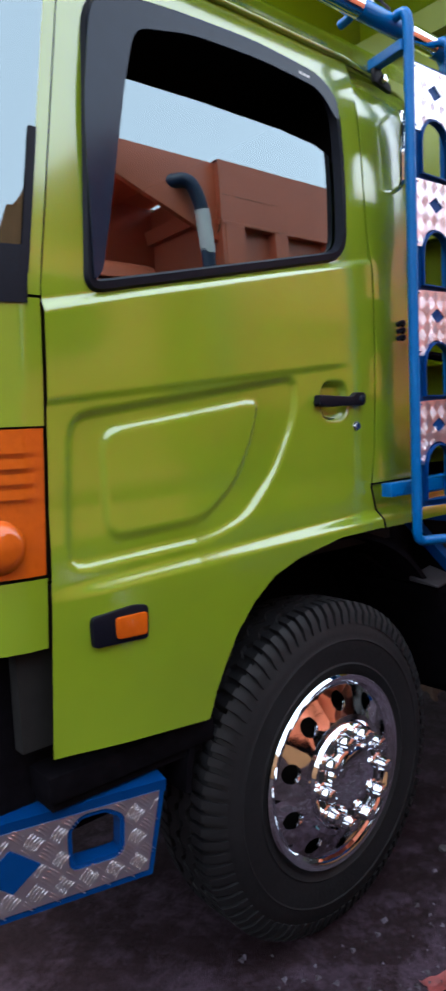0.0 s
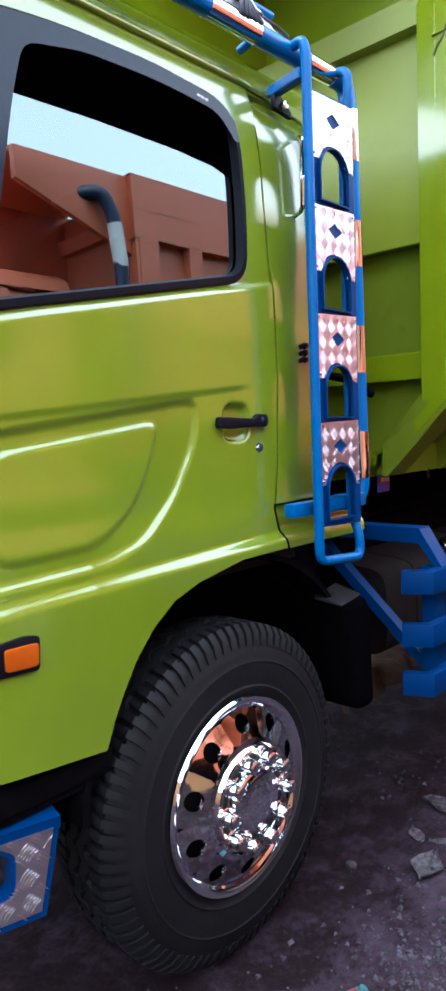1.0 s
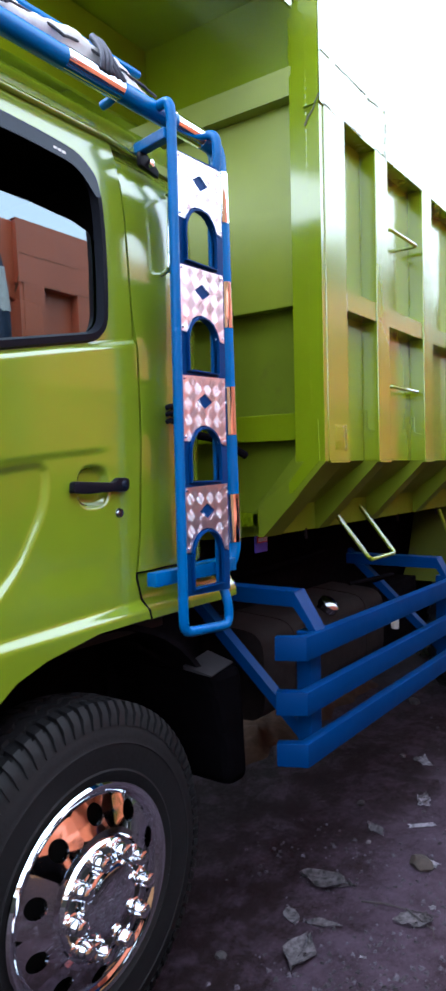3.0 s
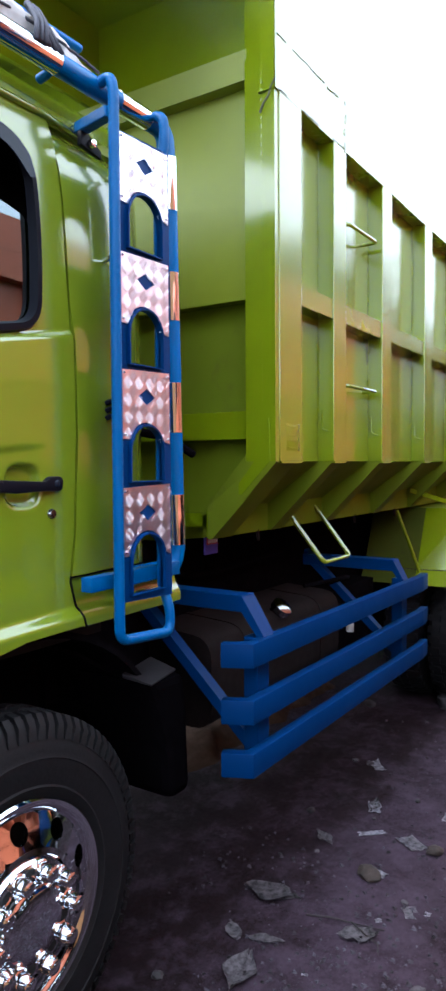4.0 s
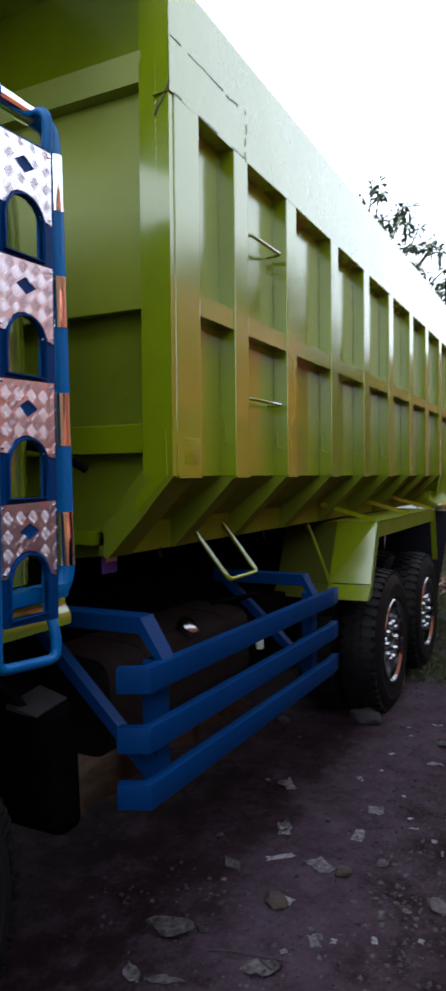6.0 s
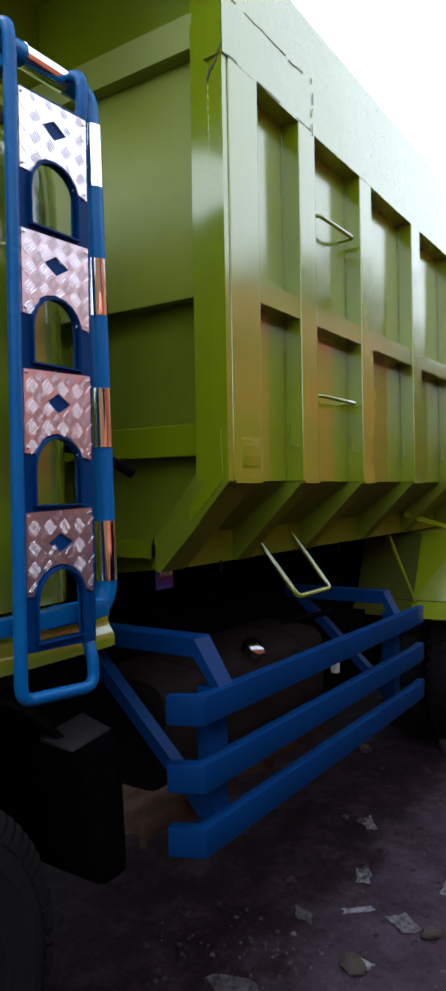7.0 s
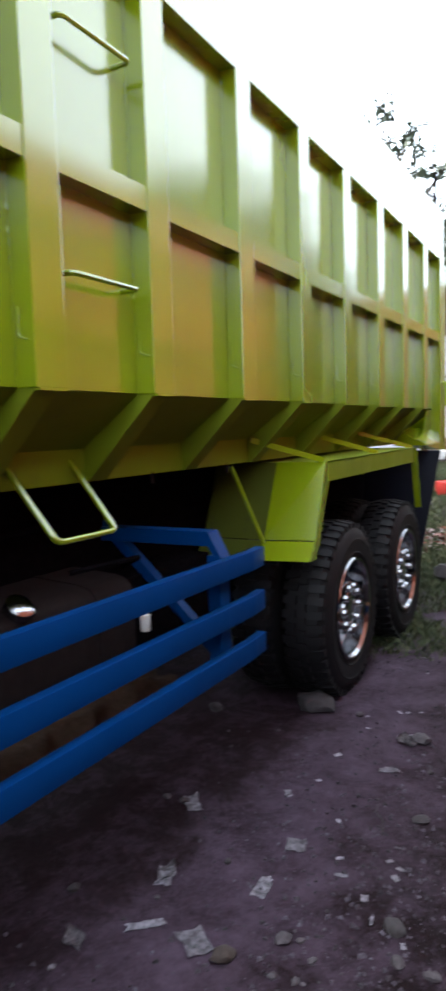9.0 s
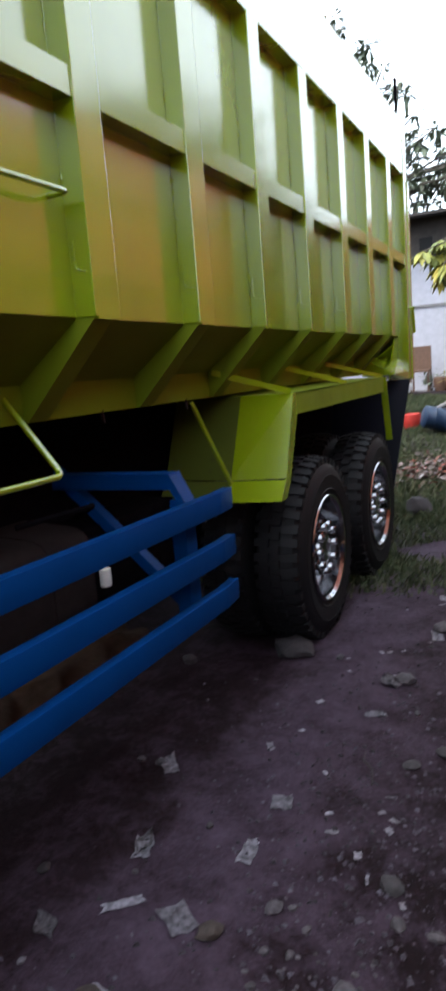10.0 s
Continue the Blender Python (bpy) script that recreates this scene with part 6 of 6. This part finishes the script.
def make_papaya():
    rng = random.Random(9)
    base = Vector((13.2, 0.14, ground_height(13.2, 0.14)))
    t = thing("papaya_plant", base, "papaya plant with yellowing leaves before the white wall", "plant")
    bm, lf = B(), B()
    top = base + Vector((0.0, 0.02, 2.75))
    tube(bm, [base, base + Vector((0.03, 0.03, 1.4)), top], 0.07, 10, ends=[0.085, 0.06, 0.05])
    for k in range(24):
        a = 2 * math.pi * k / 24 + rng.uniform(-0.2, 0.2)
        r = rng.uniform(0.45, 0.85)
        e = top + Vector((math.cos(a) * r, math.sin(a) * r, rng.uniform(-0.45, 0.25)))
        s = top - Vector((0, 0, rng.uniform(0, 0.25)))
        tube(bm, [s, (s + e) / 2 + Vector((0, 0, 0.15)), e], 0.012, 5, cap=False)
        for j in range(13):
            b = a + (j - 6) * 0.42
            d = Vector((math.cos(b), math.sin(b), -0.35 + rng.uniform(-0.3, 0.1)))
            leaf(lf, e, d, Vector((0, 0, 1)), rng.uniform(0.20, 0.34), rng.uniform(0.08, 0.12), 0.45)
    part("stem", bm, M_BARK, t, smooth=True)
    part("foliage", lf, M_YLEAF, t)


def make_grass():
    rng = random.Random(21)
    bm = B()
    for i in range(72000):
        x = 4.6 + 11.0 * rng.random() ** 1.3
        y = rng.uniform(-1.9, 1.9)
        edge = 4.85 + 0.5 * noise.noise((y * 0.9, 2, 0)) + 0.25 * smoothstep((-0.1 - y) / 1.0)
        if x < edge + 0.7 * abs(rng.gauss(0, 0.35)) or noise.noise((x * 0.9, y * 0.9, 6)) < -0.58:
            continue
        z = ground_height(x, y) - 0.005
        h = rng.uniform(0.03, 0.10) * (0.45 + 0.55 * smoothstep((x - edge) / 1.6)) * (1 + 0.6 * noise.noise((x, y, 1)))
        a = rng.uniform(0, 6.28)
        dx, dy, w = math.cos(a), math.sin(a), rng.uniform(0.004, 0.008)
        lean = rng.uniform(0.2, 1.0) * h
        p = [(x - dy * w, y + dx * w, z), (x + dy * w, y - dx * w, z), (x + dx * lean * 0.4 + dy * w * 0.7, y + dy * lean * 0.4 - dx * w * 0.7, z + h * 0.65), (x + dx * lean, y + dy * lean, z + h)]
        v = [bm.verts.new(q) for q in p]
        bm.faces.new((v[0], v[1], v[2]))
        bm.faces.new((v[0], v[2], v[3]))
    ob = part("grass", bm, M_GRASS)
    tagged(ob, "short rough grass past the rear wheels", "grass", kind="stuff")


def make_rubbish():
    rng = random.Random(33)
    bm = B()
    for i in range(1500):
        x, y = rng.gauss(9.6, 0.55), rng.gauss(-0.05, 0.75)
        h = 0.14 * math.exp(-((x - 9.6) / 0.7) ** 2 - ((y + 0.05) / 0.9) ** 2)
        leaf(bm, Vector((x, y, ground_height(x, y) + h * rng.random() + 0.01)), rnd_dir(rng, 0.6), Vector((rng.gauss(0, 0.4), rng.gauss(0, 0.4), 1)), rng.uniform(0.04, 0.13), rng.uniform(0.03, 0.08), 0.1)
    ob = part("rubbish_heap", bm, M_RUBBISH)
    tagged(ob, "heap of dead leaves and reddish rubbish on the grass", "rubbish", kind="stuff")


def lump(name, x, y, r, mat, label, category, seed, squash=0.6, group="", sink=0.25):
    """An uneven stone or clod resting on the ground."""
    bm = B()
    bmesh.ops.create_icosphere(bm, subdivisions=2, radius=1.0)
    for v in bm.verts:
        k = 1 + 0.35 * noise.noise(v.co * 1.3 + Vector((seed, 0, 0))) + 0.12 * noise.noise(v.co * 4 + Vector((0, seed, 0)))
        v.co = Vector((v.co.x * r * k * 1.15, v.co.y * r * k * 0.9, v.co.z * r * k * squash))
    z = ground_height(x, y) + r * squash * (1 - sink) * 0.9
    bm.transform(Matrix.Translation((x, y, z)) @ Matrix.Rotation(seed * 1.7, 4, "Z"))
    ob = part(name, bm, mat, smooth=35)
    tagged(ob, label, category, group)


def scrap(name, x, y, L, W, turn, mat, label, category, seed, group="", curl=0.25):
    """A crumpled flat scrap lying on the ground."""
    bm = B()
    n, m = 8, 6
    rows = []
    for i in range(n + 1):
        row = []
        for j in range(m + 1):
            u, w = i / n - 0.5, j / m - 0.5
            k = 1 + 0.35 * noise.noise((u * 3 + seed, w * 3, 1))
            taper = 1.0 if category == "litter" else max(0.07, 1 - (2 * abs(u)) ** 1.7)
            px, py = u * L * k, w * W * taper * k
            pz = curl * W * (0.25 * noise.noise((u * 4, w * 4 + seed, 2)) + (2 * w) ** 2 * 0.22 + u * u * 0.3) + 0.05 * W + 0.006 * noise.noise((u * 9 + seed, w * 9, 4)) * min(1.0, W / 0.06)
            c, s = math.cos(turn), math.sin(turn)
            gx, gy = x + px * c - py * s, y + px * s + py * c
            row.append(bm.verts.new((gx, gy, ground_height(gx, gy) + max(0.002, pz))))
        rows.append(row)
    for a, b in zip(rows, rows[1:]):
        for k in range(m):
            bm.faces.new((a[k], b[k], b[k + 1], a[k + 1]))
    bmesh.ops.solidify(bm, geom=bm.faces[:], thickness=0.0012)
    ob = part(name, bm, mat, smooth=50)
    tagged(ob, label, category, group)


def make_grit():
    rng = random.Random(77)
    bm = B()
    for i in range(27000):
        x = -1.2 + 9.0 * rng.random()
        y = rng.uniform(-2.3, 0.6)
        if noise.noise((x * 1.1, y * 1.1, 9)) < rng.uniform(-0.45, 0.35) + 0.6 * smoothstep((y + 0.7) / 1.2):
            continue
        if y < -0.25 and x > 1.2 and i % 2 == 0:
            x, y = rng.gauss(2.2, 0.9), rng.gauss(-0.75, 0.35)
        if i % 4 == 1:
            x, y = rng.gauss(0.38, 0.32), rng.gauss(-0.40, 0.20)
        r = 0.0022 + 0.013 * rng.random() ** (2.2 if i % 4 == 1 else 4)
        z = ground_height(x, y)
        a = rng.uniform(0, 6.28)
        ring = [bm.verts.new((x + r * rng.uniform(0.6, 1.3) * math.cos(a + 2.1 * k), y + r * rng.uniform(0.6, 1.3) * math.sin(a + 2.1 * k), z - 0.001)) for k in range(3)]
        top = [bm.verts.new((x + 0.6 * r * math.cos(a + 0.5 + 2.1 * k), y + 0.6 * r * math.sin(a + 0.5 + 2.1 * k), z + r * rng.uniform(0.4, 0.9))) for k in range(3)]
        bm.faces.new(top)
        for k in range(3):
            bm.faces.new((ring[k], ring[(k + 1) % 3], top[(k + 1) % 3], top[k]))
    ob = part("grit", bm, M_GRIT)
    tagged(ob, "loose grit and crumbs on the earth", "grit", kind="stuff")


def make_far_trees():
    """Trees added on the side the camera turns its back on, to darken reflections."""
    rng = random.Random(50)
    bm = B()
    for k in range(44):
        south = k < 15
        if k >= 30:
            cx, cy, r = 10.5 + 0.85 * (k - 30) + rng.uniform(-0.5, 0.5), -4.6 - 0.2 * (k - 30) + rng.uniform(-0.4, 0.4), rng.uniform(1.7, 2.3)
            h = 2.6 + 2.4 * ((k * 7) % 5) / 5
        else:
            cx, cy, r = ((15 + 1.8 * k) if south else (-14 + 2.2 * (k - 15))) + rng.uniform(-0.5, 0.5), (-13.5 if south else 12.5) + rng.uniform(-1.5, 1.5), rng.uniform(2.2, 3.0)
            h = (4.5 + 3.4 * ((k * 7) % 5) / 5) if south else rng.uniform(4.2, 5.8)
        for _ in range(520):
            d = rnd_dir(rng)
            p = Vector((cx, cy, h)) + Vector((d.x * r, d.y * r, d.z * r * 0.9)) * rng.uniform(0.5, 1.0)
            leaf(bm, p, rnd_dir(rng, 0.3), Vector((0, 0, 1)), rng.uniform(0.5, 0.9), rng.uniform(0.3, 0.5), 0.3)
        tube(bm, [(cx, cy, 0), (cx + 0.2, cy, h)], 0.2, 6)
    ob = part("far_trees", bm, M_LEAF)
    tagged(ob, "added belt of leafy trees, unseen, that darkens the bed's reflections", "trees", kind="stuff")


def make_cable():
    """A thin line slung across behind the truck's tail, from the tree to a pole beyond the wall."""
    t = thing("overhead_cable", (17.0, 2.0, 5.86), "thin dark cable slung high across the yard's end", "cable")
    bm = B()
    tube(bm, [(17.0, y, 5.63 + 0.185 * (y - 0.74) + 0.004 * (y - 1.5) ** 2) for y in (-7.0, -5.0, -3.0, -1.0, 1.0, 3.0, 5.0, 7.0, 9.0)], 0.016, 6)
    part("wire", bm, M_CORD, t, smooth=True)
    for y in (-7.0, 9.0):
        bm = B()
        top = 5.63 + 0.185 * (y - 0.74) + 0.004 * (y - 1.5) ** 2
        tube(bm, [(17.0, y, 0.3), (17.0, y, top + 0.3)], 0.07, 10)
        part("pole", bm, M_BARK, t, "weathered wooden pole", smooth=40)


make_house()
make_cable()
make_far_trees()
make_chair()
make_pot(17.0, 1.22, 0.8, 0.20, "clay_pot", M_WOOD, "brown clay pot beside the chair")
make_pot(12.4, 1.04, ground_height(12.4, 1.04), 0.16, "plastic_basin", M_RED, "red plastic basin on the grass")
make_pot(17.0, 2.02, 0.8, 0.14, "white_bucket", M_WHITE, "white plastic bucket beside the chair")
make_shrub(17.05, 1.47, 0.80, 0.22, 70, M_LEAF, "dark leafy shrub before the house wall", 1)
make_shrub(17.05, 0.72, 0.80, 0.26, 90, M_LEAF, "dark leafy shrub before the house wall", 2)
make_shrub(16.95, 0.98, 0.80, 0.24, 50, M_YLEAF, "yellow flowering plant before the house wall", 3)
make_shrub(17.05, 0.35, 0.80, 0.24, 80, M_LEAF, "dark leafy shrub before the house wall", 4)
make_barrel(11.7, -0.06)
make_drum()
make_tree()
make_papaya()
make_grass()
make_rubbish()
lump("stone", 3.87, 0.09, 0.10, M_STONE, "grey stone wedged before the rear tyre", "stone", 3)
lump("stone", 7.5, 0.05, 0.13, M_TWIG, "dark stone in the grass", "stone", 8, 0.9)
lump("stone", 4.40, -0.63, 0.055, M_STONE, "dark stone on the bare earth", "stone", 11)
lump("stone", 1.885, -0.362, 0.036, M_CLAY, "brown clod beside a torn scrap", "stone", 5)
lump("stone", 1.562, -0.176, 0.05, M_CLAY, "flat brown stone on the earth", "stone", 6, 0.4)
lump("stone", 1.805, -0.787, 0.042, M_STONE, "pale grey stone among pebbles", "stone", 21)
lump("stone", 3.04, -0.86, 0.04, M_STONE, "rounded pale stone on the earth", "stone", 14)
rng = random.Random(4)
for i in range(46):
    x, y = rng.uniform(0.3, 6.0), rng.uniform(-1.6, 0.35)
    lump("pebble", x, y, rng.uniform(0.010, 0.026), M_STONE, "small grey pebble on the earth", "pebble", i * 1.3, 0.6, "pebbles in the yard")
rng = random.Random(44)
for i in range(40):
    x, y = rng.gauss(1.80, 0.14), rng.gauss(-0.66, 0.10)
    lump("pebble", x, y, 0.005 + 0.012 * rng.random() ** 2, M_STONE, "small grey pebble on the earth", "pebble", i * 1.7 + 90, 0.6, "pebbles in the yard")
for i, (x, y, r) in enumerate(((2.24, -0.805, 0.035), (2.04, -0.50, 0.026), (2.09, -0.96, 0.022), (2.10, -0.853, 0.024), (3.67, -0.565, 0.05), (3.62, 0.62, 0.045), (2.91, -0.74, 0.03))):
    lump("pebble", x, y, r, M_STONE, "grey pebble lying on the earth", "pebble", i * 2.9 + 300, 0.55, "pebbles in the yard")
P, LF = "torn pale scrap of plastic on the earth", "dry curled leaf on the earth"
for k, (x, y, L, W, a) in enumerate(((1.905, -0.25, 0.12, 0.08, 0.9), (2.537, -0.34, 0.08, 0.07, 0.3), (2.253, -0.327, 0.12, 0.05, 0.1), (2.158, 0.027, 0.11, 0.06, 0.4),
                                     (1.908, -0.054, 0.13, 0.035, -0.9), (2.64, 0.199, 0.13, 0.06, 0.7), (4.3, -0.62, 0.16, 0.06, 0.2), (1.60, -0.19, 0.10, 0.05, 1.4),
                                     (3.30, -0.50, 0.09, 0.05, 2.0), (1.40, -0.40, 0.07, 0.04, 0.6), (2.9, -0.15, 0.06, 0.03, 0.6), (5.0, -0.55, 0.12, 0.05, 0.1))):
    scrap("torn_scrap", x, y, L, W, a, M_PAPER, P, "litter", k * 2.1, "scraps in the yard")
for k, (x, y, L, W, a) in enumerate(((0.76, -0.02, 0.20, 0.11, 0.2), (1.225, 0.110, 0.22, 0.12, -1.39), (0.937, 0.118, 0.11, 0.06, 0.8), (1.16, -0.282, 0.15, 0.09, -1.0), (0.957, -0.007, 0.13, 0.05, -1.2), (3.65, -0.50, 0.17, 0.10, 0.5), (2.181, 0.035, 0.14, 0.06, 0.2), (1.75, 0.12, 0.12, 0.07, 1.0))):
    scrap("dry_leaf", x, y, L, W, a, M_DRYLEAF, LF, "leaf", k * 3.3 + 1, "dry leaves in the yard", 0.5)
scrap("wrapper", 0.03, -0.13, 0.11, 0.05, -0.3, M_WRAP, "crumpled red food wrapper on the earth", "litter", 2.2, "", 0.6)
scrap("wrapper", 0.102, -0.152, 0.032, 0.048, -0.3, M_TEAL, "torn teal piece of food wrapper", "litter", 2.9, "", 0.5)
rng = random.Random(12)
for k in range(70):
    x, y = rng.uniform(0.6, 5.5), -0.2 - 1.3 * rng.random()
    scrap("torn_scrap", x, y, rng.uniform(0.015, 0.05), rng.uniform(0.01, 0.03), rng.uniform(0, 3), M_PAPER, "tiny pale scrap on the earth", "litter", k * 0.9 + 40, "scraps in the yard")



def twig(pts, r):
    bm = B()
    tube(bm, [(x, y, ground_height(x, y) + h) for x, y, h in pts], r, 6, ends=[r * k for k in (1.0, 1.1, 0.8, 0.5)])
    tagged(part("twig", bm, M_TWIG, smooth=True), "thin dry twig lying on the earth", "twig", "twigs in the yard")


twig([(1.17, -0.07, 0.006), (1.195, -0.16, 0.012), (1.215, -0.24, 0.008), (1.245, -0.36, 0.006)], 0.0035)
twig([(1.215, -0.24, 0.012), (1.17, -0.31, 0.014), (1.15, -0.37, 0.008), (1.10, -0.39, 0.005)], 0.003)
twig([(2.75, -0.62, 0.005), (2.84, -0.60, 0.012), (2.90, -0.55, 0.010), (2.98, -0.54, 0.004)], 0.003)


def make_soil_heap():
    """A low spill of brown soil under the truck."""
    bm = B()
    rows = []
    for i in range(0, 82):
        i = i / 2
        rows.append([])
        for j in range(0, 34):
            j = j / 2
            x, y = 1.7 + 2.5 * i / 40 + 0.15 * noise.noise((j * 0.4, 1, 8)), 0.95 + 1.1 * j / 16 + 0.12 * noise.noise((i * 0.3, 3, 8))
            e = min(1, 4 * max(0, min(i, 40 - i)) / 40, 4 * max(0, min(j, 16 - j)) / 16)
            h = smoothstep(e) * (0.11 + 0.05 * noise.noise((x * 3, y * 3, 2)) + 0.02 * noise.noise((x * 14, y * 14, 2)))
            rows[-1].append(bm.verts.new((x, y, ground_height(x, y) + h - 0.025)))
    for a, b in zip(rows, rows[1:]):
        for k in range(33):
            bm.faces.new((a[k], b[k], b[k + 1], a[k + 1]))
    ob = part("soil_heap", bm, M_SOIL, smooth=True)
    tagged(ob, "low spill of brown soil under the truck", "soil", kind="stuff")


make_soil_heap()
make_grit()
